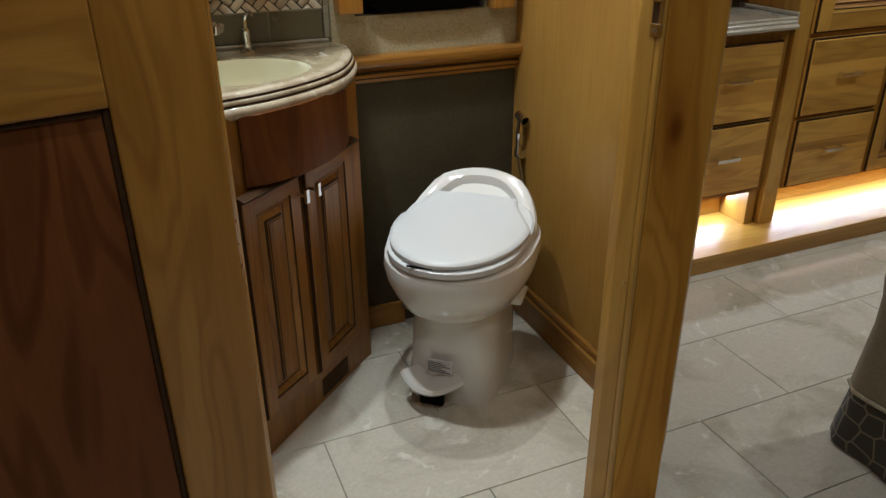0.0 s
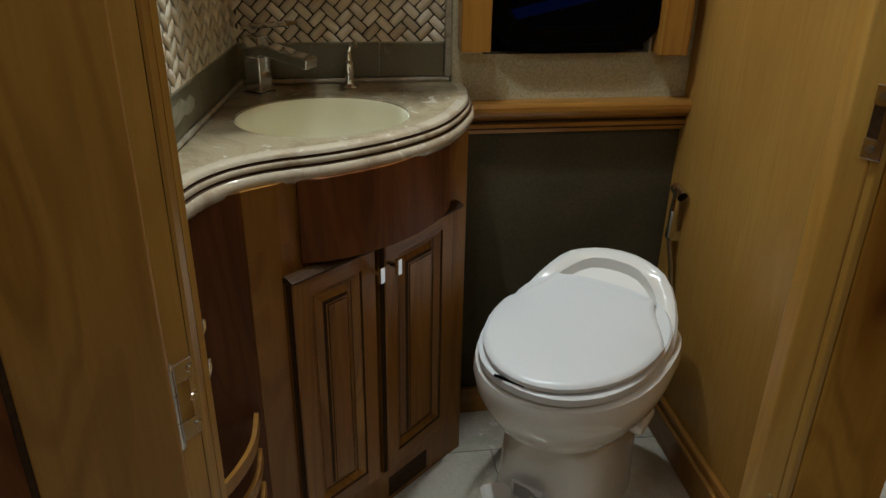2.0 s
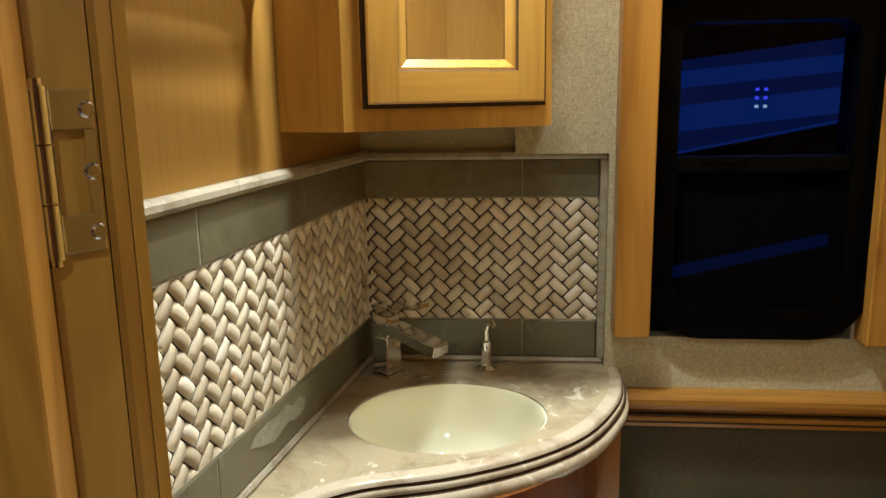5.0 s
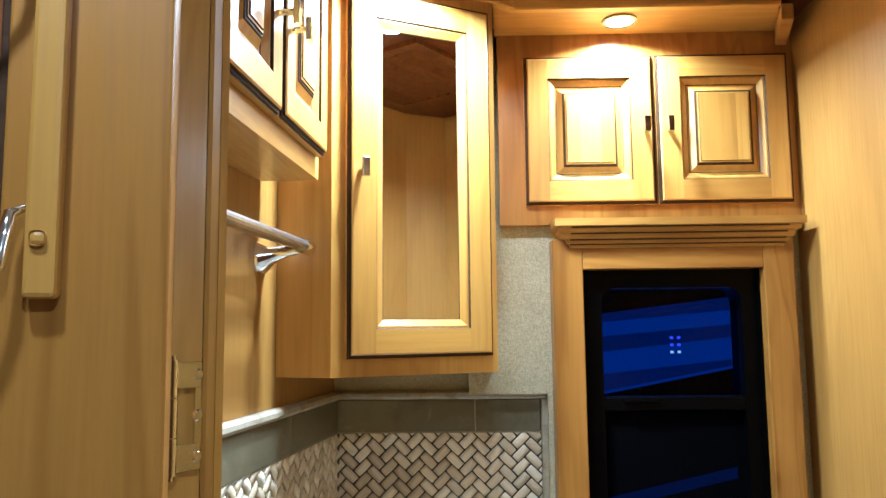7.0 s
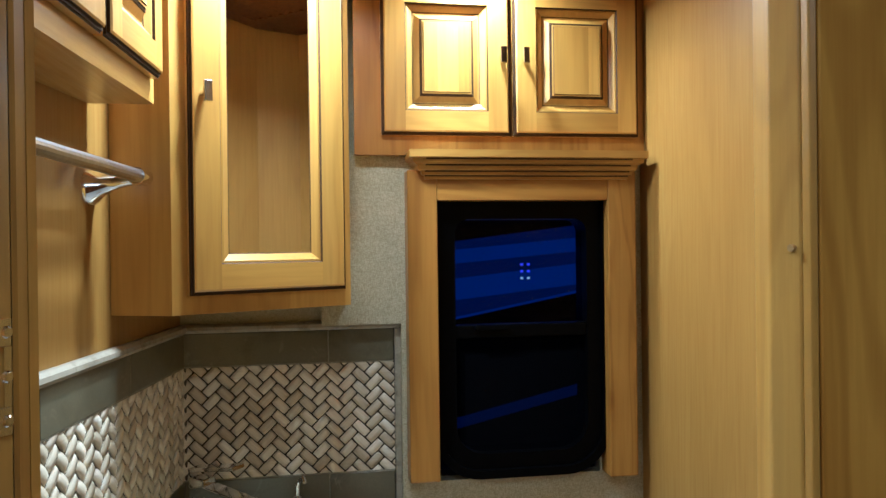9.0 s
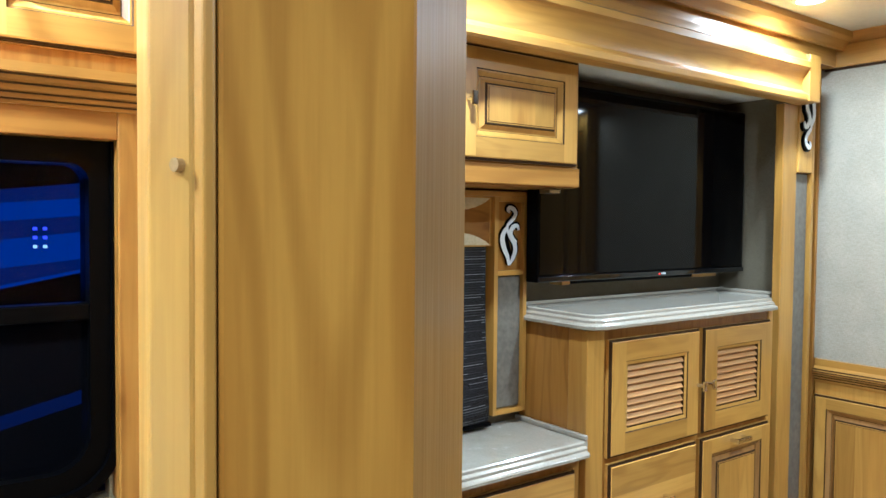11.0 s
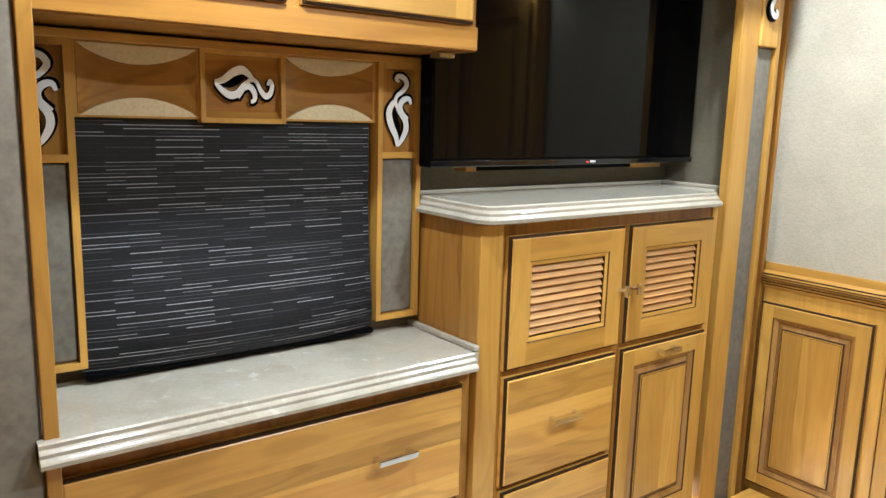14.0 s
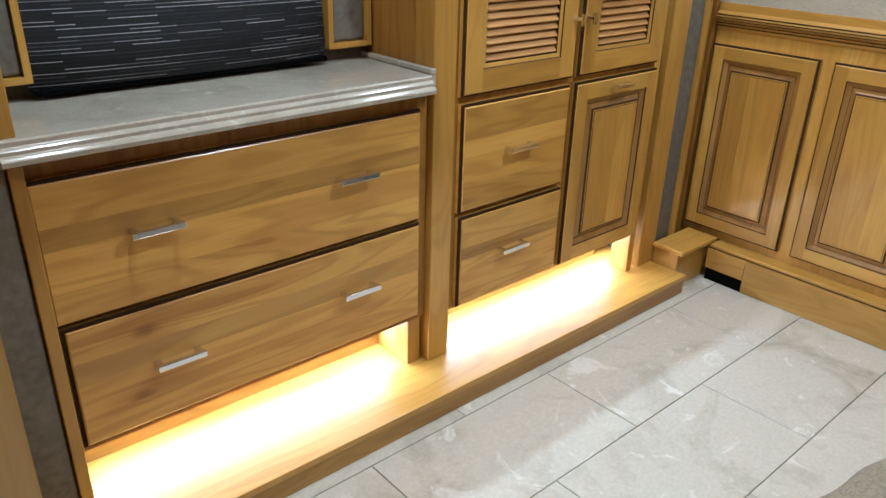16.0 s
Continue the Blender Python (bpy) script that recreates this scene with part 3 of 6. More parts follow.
bm = bmesh.new()
NH = 56
loops = {}
for z in (CT, CT - 0.02):
    o = [bm.verts.new((x, y, z)) for x, y in outline]
    h = [bm.verts.new((*ellipse(k, NH), z)) for k in range(NH)]
    es = [bm.edges.new((o[i], o[(i + 1) % len(o)])) for i in range(len(o))] + [bm.edges.new((h[i], h[(i + 1) % NH])) for i in range(NH)]
    bmesh.ops.triangle_fill(bm, use_beauty=True, edges=es)
    loops[z] = (o, h)
(o0, h0), (o1, h1) = loops[CT], loops[CT - 0.02]
for u, l in ((o0, o1), (h0, h1)):
    for i in range(len(u)):
        bm.faces.new((u[i], u[(i + 1) % len(u)], l[(i + 1) % len(l)], l[i]))
part("slab", bm, MARBLE_TAN, top)


def banded_sweep(profile, kinds, path):
    """As sweep, with a material index for each side of the profile."""
    bm = sweep(profile, path)
    bm.faces.ensure_lookup_table()
    n = len(profile)
    for i, f in enumerate(bm.faces):
        f.material_index = kinds[i % n] if i < n * (len(path) - 1) else 0
        f.smooth = False
    return bm


OGEE = [(-0.012, 0.0), (0.006, 0.0), (0.0095, -0.002), (0.0110, -0.0075), (0.0085, -0.0085), (0.0090, -0.0115), (0.0130, -0.0125), (0.0155, -0.0165), (0.0150, -0.0215), (0.0125, -0.0225), (0.0130, -0.0250), (0.0185, -0.0260), (0.0235, -0.0330), (0.0240, -0.0420), (0.0200, -0.0500), (0.008, -0.0540), (-0.012, -0.0540)]
OK_ = [0, 0, 0, 0, 1, 1, 0, 0, 0, 1, 1, 0, 0, 0, 0, 0, 0]
path3 = [(p.x, p.y, CT + 0.0005) for p in edge]
smooth(part("edge", banded_sweep(OGEE, OK_, path3), [MARBLE_EDGE, GLAZE], top, "marble ogee edge with two dark grooves"), 50)
sink = thing("sink", "cream oval undermount wash basin", "sink")
bm = bmesh.new()
rows = []
for sh, z in ((1.0, CT - 0.012), (0.995, CT - 0.0035), (0.985, CT - 0.0025), (0.972, CT - 0.006), (0.962, CT - 0.022), (0.955, CT - 0.045), (0.91, CT - 0.075), (0.80, CT - 0.105), (0.62, CT - 0.128), (0.35, CT - 0.139), (0.10, CT - 0.142)):
    rows.append([bm.verts.new((*ellipse(k, NH, 0, sh), z)) for k in range(NH)])
for r0, r1 in zip(rows, rows[1:]):
    for i in range(NH):
        bm.faces.new((r0[i], r0[(i + 1) % NH], r1[(i + 1) % NH], r1[i]))
smooth(part("bowl", bm, CREAM, sink))
part("drain", lathe([(0.0, 0.0), (0.020, 0.0), (0.022, 0.003), (0.015, 0.005), (0.0, 0.004)], (BC.x, BC.y, CT - 0.143)), CHROME, sink, "chrome drain")

# faucet: square post with a flat blade spout
faucet = thing("faucet", "chrome square single-lever basin faucet", "faucet")
fx, fy = 0.062, -0.090
fm = Matrix.Translation((fx, fy, CT)) @ Matrix.Rotation(radians(54), 4, "Z")


def fpart(name, bm, parent=faucet, material=CHROME):
    bm.transform(fm)
    return part(name, bm, material, parent)


fpart("base", box(-0.024, 0.024, -0.024, 0.024, 0.0, 0.006, 0.001))
fpart("post", box(-0.019, 0.019, -0.019, 0.019, 0.006, 0.078, 0.003))
bm = box(-0.019, 0.019, -0.138, -0.015, -0.010, 0.010, 0.002)
bm.transform(Matrix.Translation((0, 0, 0.098)) @ Matrix.Rotation(radians(9), 4, "X"))
fpart("spout", bm)
bm = box(-0.017, 0.017, -0.020, 0.020, 0.078, 0.118, 0.003)
fpart("neck", bm)
bm = box(-0.017, 0.017, -0.095, 0.022, -0.004, 0.004, 0.0015)
bm.transform(Matrix.Translation((0, 0, 0.135)) @ Matrix.Rotation(radians(-8), 4, "X"))
fpart("lever", bm)
fpart("aerator", tube([(0, -0.120, 0.076), (0, -0.120, 0.064)], 0.010, 12))
pump = thing("soap_pump", "chrome soap dispenser pump on the countertop", "soap dispenser")
sx, sy = 0.246, -0.054
smooth(part("flange", lathe([(0.020, 0.0), (0.020, 0.004), (0.011, 0.010), (0.009, 0.030), (0.011, 0.036), (0.010, 0.055), (0.0055, 0.058), (0.0055, 0.078)], (sx, sy, CT)), CHROME, pump))
part("nozzle", tube([(sx, sy, CT + 0.072), (sx + 0.004, sy - 0.004, CT + 0.088), (sx + 0.012, sy - 0.016, CT + 0.097), (sx + 0.016, sy - 0.024, CT + 0.090)], 0.0045, 10), CHROME, pump)

# ---- splashback ----
W = 0.0200


def weave_piece(w):
    """One arched stone lozenge, its long side along x."""
    bm = bmesh.new()
    nx, ny, gap = 8, 2, 0.0010
    grid = []
    for i in range(nx + 1):
        for j in range(ny + 1):
            u, v = i / nx, j / ny
            h = 0.0004 + 0.0036 * math.sin(math.pi * (0.02 + 0.96 * u)) ** 0.55 - 0.0004 * (2 * v - 1) ** 2
            slim = 1.0 - 0.10 * abs(2 * u - 1) ** 4
            grid.append(bm.verts.new((1.8 * gap + u * (2 * w - 3.6 * gap) - w, (gap + v * (w - 2 * gap) - w / 2) * slim, h)))
    n = ny + 1
    for i in range(nx):
        for j in range(ny):
            f = bm.faces.new((grid[i * n + j], grid[(i + 1) * n + j], grid[(i + 1) * n + j + 1], grid[i * n + j + 1]))
            f.smooth = True
    rim = [grid[i * n] for i in range(nx + 1)] + [grid[nx * n + j] for j in range(1, n)] + [grid[i * n + ny] for i in range(nx - 1, -1, -1)] + [grid[j] for j in range(ny - 1, 0, -1)]
    low = [bm.verts.new((v.co.x, v.co.y, 0)) for v in rim]
    for i in range(len(rim)):
        bm.faces.new((rim[i], low[i], low[(i + 1) % len(rim)], rim[(i + 1) % len(rim)]))
    return bm


WEAVE_M, nt, b = mat("woven_marble_mosaic", (0.5, 0.45, 0.35), 0.5)
info = nt.nodes.new("ShaderNodeObjectInfo")
tone = ramp(nt, info.outputs["Random"], [(0.0, (0.50, 0.42, 0.285)), (0.35, (0.62, 0.54, 0.39)), (0.75, (0.73, 0.65, 0.49)), (1.0, (0.80, 0.735, 0.595))])
f1 = noise_tex(nt, coords(nt, (0.5, 8, 1), 5.0), 60, 4.0)
nt.links.new(mix(nt, tone, ramp(nt, f1, [(0.3, (0.80, 0.77, 0.70)), (0.65, (1, 1, 1))]), 0.8, "MULTIPLY"), b.inputs["Base Color"])
BACKER = speckle("dark_grout", (0.055, 0.042, 0.026), (0.035, 0.027, 0.017), 0.9, 200)
PALE_GROUT = speckle("pale_grout", (0.34, 0.31, 0.22), (0.20, 0.18, 0.12), 0.9, 140, 0.4)
BRONZE = speckle("bronze_corner_strip", (0.085, 0.065, 0.040), (0.055, 0.042, 0.026), 0.45, 60)


def splash(name, m, length, joints, label, far_trim, phase):
    """A splashback in its own plane: x along, y out of the wall, z up."""
    root = thing(name, label, "splashback", kind="structure")
    root.matrix_basis = m
    z0, z1, z2, z3, z4, z5 = CT, CT + 0.011, 0.972, 1.207, 1.279, 1.297
    part("backing", box(0, length, 0.0, 0.006, z0, z5 - 0.003), BACKER, root)
    part("lower_trim", sweep([(0, 0), (0.012, 0.001), (0.014, 0.006), (0.011, 0.011), (0, 0.011)], [(length, 0.003, z0), (0, 0.003, z0)]), STONE_TRIM, root)
    part("upper_trim", sweep([(0, 0), (0.014, 0.0), (0.018, 0.006), (0.017, 0.013), (0.010, 0.018), (0, 0.018)], [(length, 0.002, z4), (0, 0.002, z4)]), STONE_TRIM, root)
    if far_trim:
        part("end_trim", box(length - 0.010, length + 0.006, 0.0, 0.017, z1, z4, 0.004), STONE_TRIM, root)
    part("corner_trim", box(0.0, 0.008, 0.006, 0.0145, z1, z4, 0.002), BRONZE, root, "dark bronze corner strip")
    for x in joints:
        for za, zb in ((z1, z2 - 0.002), (z3 + 0.002, z4)):
            part("grout_joint", box(x - 0.0014, x + 0.0014, 0.006, 0.0104, za, zb), PALE_GROUT, root)
    for za, zb in ((z2 - 0.0025, z2 + 0.0005), (z3 - 0.0005, z3 + 0.0025)):
        part("grout_line", box(0.008, length - (0.011 if far_trim else 0.0), 0.006, 0.0098, za, zb), PALE_GROUT, root)
    xs = [0.008] + joints + [length - (0.011 if far_trim else 0.0)]
    for x0, x1 in zip(xs, xs[1:]):
        for za, zb in ((z1 + 0.0012, z2 - 0.002), (z3 + 0.002, z4 - 0.001)):
            part("tile", box(x0 + 0.001, x1 - 0.001, 0.004, 0.011, za, zb, 0.0015, 1), SLATE, root)
    bm = weave_piece(W)
    base = bpy.data.meshes.new("mosaic_piece")
    bm.to_mesh(base)
    bm.free()
    base.materials.append(WEAVE_M)
    lo, hi, zl, zh = xs[0], xs[-1], z2, z3
    R = Matrix.Rotation(radians(45), 4, "Z")
    flat = Matrix.Translation((0, 0.006, 0)) @ Matrix(((1, 0, 0, 0), (0, 0, 1, 0), (0, 1, 0, 0), (0, 0, 0, 1)))
    reach = int(length / W) + 14
    for i in range(-reach, reach):
        for j in range(-reach, reach):
            ox, oy = (i + 2 * j) * W, (i - 2 * j) * W
            for cx, cy, turn in ((ox + W, oy + 0.5 * W, 0), (ox + 0.5 * W, oy + 2 * W, 90)):
                c = R @ Vector((cx, cy, 0))
                px, pz = c.x + phase, c.y + zl
                if not (lo - W < px < hi + W and zl - W < pz < zh + W):
                    continue
                mm = flat @ Matrix.Translation((px, pz, 0)) @ Matrix.Rotation(radians(45 + turn), 4, "Z")
                r = W * 1.07
                if lo + r < px < hi - r and zl + r < pz < zh - r:
                    ob = new("mosaic_piece", base)
                    ob.matrix_basis = mm
                else:
                    bm = bmesh.new()
                    bm.from_mesh(base)
                    bm.transform(Matrix.Translation((px, pz, 0)) @ Matrix.Rotation(radians(45 + turn), 4, "Z"))
                    for co, no in (((lo, 0, 0), (-1, 0, 0)), ((hi, 0, 0), (1, 0, 0)), ((0, zl, 0), (0, -1, 0)), ((0, zh, 0), (0, 1, 0))):
                        bmesh.ops.bisect_plane(bm, geom=bm.verts[:] + bm.edges[:] + bm.faces[:], plane_co=co, plane_no=no, clear_outer=True)
                    if len(bm.faces) < 3:
                        bm.free()
                        continue
                    bm.transform(Matrix.Translation((-px, -pz, 0)))
                    ob = part("mosaic_piece", bm, WEAVE_M)
                    ob.matrix_basis = flat @ Matrix.Translation((px, pz, 0))
                ob.parent = root
    return root


splash("splashback_back", Matrix(((1, 0, 0, LW0.x - 0.012), (0, -1, 0, 0.0), (0, 0, 1, 0), (0, 0, 0, 1))), 0.470, [0.318], "slate tile splashback with a woven marble mosaic band", True, 0.012)
splash("splashback_side", Matrix(((LWD.x, LWN.x, 0, LW0.x), (LWD.y, LWN.y, 0, 0.0), (0, 0, 1, 0), (0, 0, 0, 1))), 0.888, [0.297, 0.604], "slate tile splashback with a woven marble mosaic band", False, 0.02)

# dried adhesive smear on the lower slate tile
RESIDUE = speckle("adhesive_residue", (0.36, 0.35, 0.26), (0.26, 0.25, 0.18), 0.7, 90, 0.3)
smear = [(0.527, 0.944), (0.505, 0.955), (0.47, 0.957), (0.44, 0.953), (0.41, 0.958), (0.385, 0.946), (0.36, 0.952), (0.34, 0.940), (0.348, 0.924), (0.38, 0.921), (0.40, 0.929), (0.43, 0.924), (0.455, 0.920), (0.49, 0.931)]
bm = bmesh.new()
for out_ in (0.0112, 0.0122):
    bm.faces.new([bm.verts.new((*on_left(s, out_), z)) for s, z in smear])
solid("adhesive_smear", bm, RESIDUE, "pale dried adhesive smear on a slate tile", "stain")

# ---- bathroom: window and rails ----
win = thing("window_1", "black-framed motorhome window in a maple casing", "window", kind="structure")
YC = -0.090
part("casing", box(0.478, 0.541, YC, -0.0355, 0.962, 1.614, 0.003), STAIN_V, win)
part("casing", box(0.914, 0.978, YC, -0.0355, 0.950, 1.614, 0.003), STAIN_V, win)
part("head", box(0.541, 0.914, YC + 0.001, -0.0355, 1.550, 1.614, 0.002), STAIN_H, win)
CROWN = [(0.0, 0.0), (0.006, 0.0), (0.007, 0.007), (0.013, 0.009), (0.014, 0.016), (0.021, 0.019), (0.023, 0.028), (0.032, 0.033), (0.033, 0.040), (0.040, 0.043), (0.040, 0.058), (0.0, 0.058)]
bm = sweep(CROWN, [(0.520, -0.036, 1.594), (0.520, YC - 0.001, 1.594), (0.950, YC - 0.001, 1.594), (0.950, -0.036, 1.594)])
part("crown", bm, WOOD_H, win, "maple crown with dark-glazed steps")
for du, dz in ((0.0060, 0.0055), (0.0132, 0.0145), (0.0222, 0.0265), (0.0325, 0.0385)):
    part("glaze_line", sweep([(du, dz), (du + 0.0035, dz), (du + 0.0035, dz + 0.0028), (du, dz + 0.0028)], [(0.514, YC - 0.001, 1.594), (0.956, YC - 0.001, 1.594)]), GLAZE, win)


def rounded(x0, x1, z0, z1, rb, rt, n=8):
    """Outline in x and z with rounded lower and upper corners."""
    pts = []
    for cx, cz, r, a0 in ((x1 - rb, z0 + rb, rb, -90), (x1 - rt, z1 - rt, rt, 0), (x0 + rt, z1 - rt, rt, 90), (x0 + rb, z0 + rb, rb, 180)):
        for k in range(n + 1):
            a = radians(a0 + 90 * k / n)
            pts.append((cx + r * math.cos(a), cz + r * math.sin(a)))
    return pts


def ring_frame(outer, inn, y0, y1):
    """A flat frame between two outlines of as many points."""
    bm = bmesh.new()
    V = [[bm.verts.new((x, y, z)) for x, z in o] for o, y in ((outer, y0), (inn, y0), (inn, y1), (outer, y1))]
    n = len(outer)
    for A, B in zip(V, V[1:] + V[:1]):
        for i in range(n):
            bm.faces.new((A[i], A[(i + 1) % n], B[(i + 1) % n], B[i]))
    return bm


wo = rounded(0.538, 0.922, 0.960, 1.574, 0.095, 0.02)
wi = rounded(0.584, 0.878, 1.005, 1.512, 0.062, 0.03)
part("sash", ring_frame(wo, wi, -0.052, 0.02), BLACK, win, "black plastic window frame")
part("lip", ring_frame(rounded(0.534, 0.926, 0.954, 1.574, 0.100, 0.02), rounded(0.550, 0.910, 0.972, 1.562, 0.086, 0.02), -0.064, -0.040), BLACK, win)
part("meeting_rail", box(0.552, 0.880, -0.048, -0.010, 1.255, 1.283, 0.003), BLACK, win)
part("latch", box(0.625, 0.70, -0.060, -0.046, 1.272, 1.284, 0.003), BLACK, win, "black sliding latch")
GLASS, nt, b = mat("tinted_glass", (0.35, 0.38, 0.42), 0.02)
b.inputs["Transmission Weight"].default_value = 1.0
b.inputs["IOR"].default_value = 1.1
SCREEN = bpy.data.materials.new("insect_screen")
SCREEN.use_nodes = True
nt = SCREEN.node_tree
tr, ds, mx = nt.nodes.new("ShaderNodeBsdfTransparent"), nt.nodes.new("ShaderNodeBsdfDiffuse"), nt.nodes.new("ShaderNodeMixShader")
ds.inputs["Color"].default_value = (0.003, 0.003, 0.004, 1)
mx.inputs[0].default_value = 0.55
for s, t_ in ((tr.outputs[0], mx.inputs[1]), (ds.outputs[0], mx.inputs[2]), (mx.outputs[0], nt.nodes["Material Output"].inputs[0])):
    nt.links.new(s, t_)
part("pane", box(0.555, 0.878, -0.020, -0.016, 1.270, 1.518), GLASS, win, "tinted upper glass pane")
part("pane", box(0.555, 0.878, -0.010, -0.006, 0.980, 1.270), GLASS, win, "tinted lower glass pane")
part("insect_screen", box(0.555, 0.878, -0.030, -0.029, 0.980, 1.262), SCREEN, win, "dark insect screen")


def glow(name, color, strength):
    m = bpy.data.materials.new(name)
    m.use_nodes = True
    nt = m.node_tree
    e = nt.nodes.new("ShaderNodeEmission")
    e.inputs[0].default_value, e.inputs[1].default_value = (*color, 1), strength
    nt.links.new(e.outputs[0], nt.nodes["Material Output"].inputs[0])
    return m


# outdoor light is put into self-glowing colours; only the dots are lamps
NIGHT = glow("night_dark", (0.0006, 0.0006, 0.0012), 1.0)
BLUE = glow("blue_lit_glow", (0.008, 0.036, 0.25), 1.0)
BLUE2 = glow("blue_lit_glow_dim", (0.004, 0.014, 0.10), 1.0)
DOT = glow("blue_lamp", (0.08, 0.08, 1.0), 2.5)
DOTW = glow("white_lamp", (0.6, 0.75, 1.0), 1.6)
out = thing("backdrop", "dark outdoors with a blue-lit striped wall beyond the window", "backdrop", kind="structure")
part("night", box(-1.0, 2.8, 0.90, 0.92, 0.0, 2.6), NIGHT, out)


def band(z_left, z_right, tall, material, y=0.88, x0=-0.6, x1=2.2):
    bm = bmesh.new()
    vs = [bm.verts.new(c) for c in ((x0, y, z_left), (x1, y, z_right), (x1, y, z_right + tall), (x0, y, z_left + tall))]
    bm.faces.new(vs)
    part("stripe", bm, material, out)


# a blue-lit panel close outside, its light put into glowing bands; its edges and stripes rise to one side
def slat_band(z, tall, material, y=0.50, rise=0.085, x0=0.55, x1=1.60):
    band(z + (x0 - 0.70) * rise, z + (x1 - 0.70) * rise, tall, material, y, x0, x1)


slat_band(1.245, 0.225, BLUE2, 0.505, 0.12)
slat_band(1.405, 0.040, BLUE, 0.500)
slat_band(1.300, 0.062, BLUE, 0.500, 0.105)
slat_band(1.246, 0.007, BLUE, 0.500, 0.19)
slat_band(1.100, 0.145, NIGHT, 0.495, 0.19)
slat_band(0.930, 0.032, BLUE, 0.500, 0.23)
for i in range(2):
    for k in range(3):
        part("lamp_dot", box(0.872 + 0.020 * i, 0.880 + 0.020 * i, 0.486, 0.490, 1.355 + 0.020 * k, 1.362 + 0.020 * k), DOT if k else DOTW, out)

rail = solid("chair_rail", sweep([(0, 0), (0.014, 0.0), (0.016, 0.010), (0.022, 0.014), (0.022, 0.022), (0.014, 0.027), (0.024, 0.038), (0.038, 0.045), (0.042, 0.054), (0.042, 0.064), (0.036, 0.072), (0.0, 0.073)], [(0.497, -0.036, 0.775), (1.026, -0.036, 0.775)]), STAIN_H, "maple chair rail moulding with stepped underside", "rail", kind="structure")
for z in (0.7856, 0.8003):
    part("glaze_line", box(0.498, 1.025, -0.0592, -0.0362, z, z + 0.0030), GLAZE, rail)
solid("baseboard", box(0.50, 0.64, -0.050, -0.0355, 0.0, 0.075, 0.003), STAIN_H, "low maple baseboard behind the toilet", "baseboard", kind="structure")
# dark tone is partly stain, partly shade put into the colour
solid("baseboard_partition", prism([(1.0118, -0.05), (1.0118, -0.86), (0.986, -0.86), (0.990, -0.05)], 0.0, 0.085, 0.004), BASEBOARD_Y, "maple baseboard with cap along the partition", "baseboard", kind="structure")
solid("baseboard_cap", prism([(1.0118, -0.05), (1.0118, -0.86), (0.994, -0.86), (0.998, -0.05)], 0.086, 0.110, 0.005), BASEBOARD_Y, "rounded maple cap moulding on the baseboard", "baseboard", kind="structure")

# ---- bathroom: upper cabinets ----
MIRROR, _nt, _b = mat("mirror_glass", (0.86, 0.86, 0.86), 0.015, 1.0)
over = thing("overhead_cabinet", "two-door maple cabinet above the window", "cabinet")
part("body", box(0.372, 1.011, -0.060, -0.036, 1.634, CEIL), STAIN_V, over)
for x0, x1, s in ((0.428, 0.705, 1), (0.710, 0.993, 0)):
    dr = panel_door("door", x1 - x0, 0.325, at(x0, -0.080, 1.675), over, stile=0.050, label="maple door with dark-glazed raised panel")
    knob(dr, (x1 - x0 - 0.022) if s else 0.022, 0.165)
corner = thing("corner_cabinet", "diagonal maple medicine cabinet with mirror door", "cabinet")
A, B_ = Vector((0.066, -0.388)), Vector((0.354, -0.241))
part("body", prism([on_left(0.350, 0.001), (A.x, A.y), (B_.x, B_.y), (0.354, -0.036), (0.02, -0.036)], 1.335, CEIL), WOOD_V, corner)
dv = (B_ - A)
deg = math.degrees(math.atan2(dv.y, dv.x))
n = Vector((dv.y, -dv.x)).normalized()
s0 = A + dv.normalized() * 0.024 + n * 0.021
wd = dv.length - 0.041
dr = panel_door("door", wd, 0.655, at(s0.x, s0.y, 1.366, deg), corner, stile=0.050, glass=MIRROR, label="maple door framing a tall mirror")
knob(dr, 0.022, 0.325)
side = thing("wall_cabinet", "shallow maple cabinet over the towel bar", "cabinet")
SA, SB = Vector((0.050, -0.425)), Vector((0.018, -0.902))
part("body", prism([on_left(0.426, 0.001), on_left(0.893, 0.001), (SB.x, SB.y), (SA.x, SA.y)], 1.665, CEIL), WOOD_Y, side)
dv = SA - SB
deg = math.degrees(math.atan2(dv.y, dv.x))
n = Vector((dv.y, -dv.x)).normalized()
for off, w, kx in ((0.002, 0.216, 0.186), (0.225, 0.236, 0.022)):
    s0 = SB + dv.normalized() * off + n * 0.021
    dr = panel_door("door", w, 0.36, at(s0.x, s0.y, 1.700, deg), side, stile=0.045, label="maple door with dark-glazed raised panel")
    knob(dr, kx, 0.13)
bar = thing("towel_bar", "chrome towel bar on the veneer side wall", "towel bar")
p0, p1 = on_left(0.405, 0.078), on_left(0.865, 0.078)
part("rod", tube([(*p0, 1.553), (*p1, 1.560)], 0.0100, 14), NICKEL, bar, "satin rod")
for s in (0.425, 0.845):
    q0, q1 = on_left(s, 0.0), on_left(s, 0.079)
    smooth(part("bracket", tube([(*q0, 1.536), (*on_left(s, 0.006), 1.536), (*on_left(s, 0.020), 1.539), (*on_left(s, 0.045), 1.545), (*q1, 1.553)], [0.027, 0.026, 0.015, 0.0105, 0.0105], 16), CHROME, bar), 60)
    smooth(part("end_cap", tube([(*on_left(s - 0.018, 0.078), 1.553), (*on_left(s + 0.018, 0.078), 1.553)], 0.0135, 14), CHROME, bar), 50)
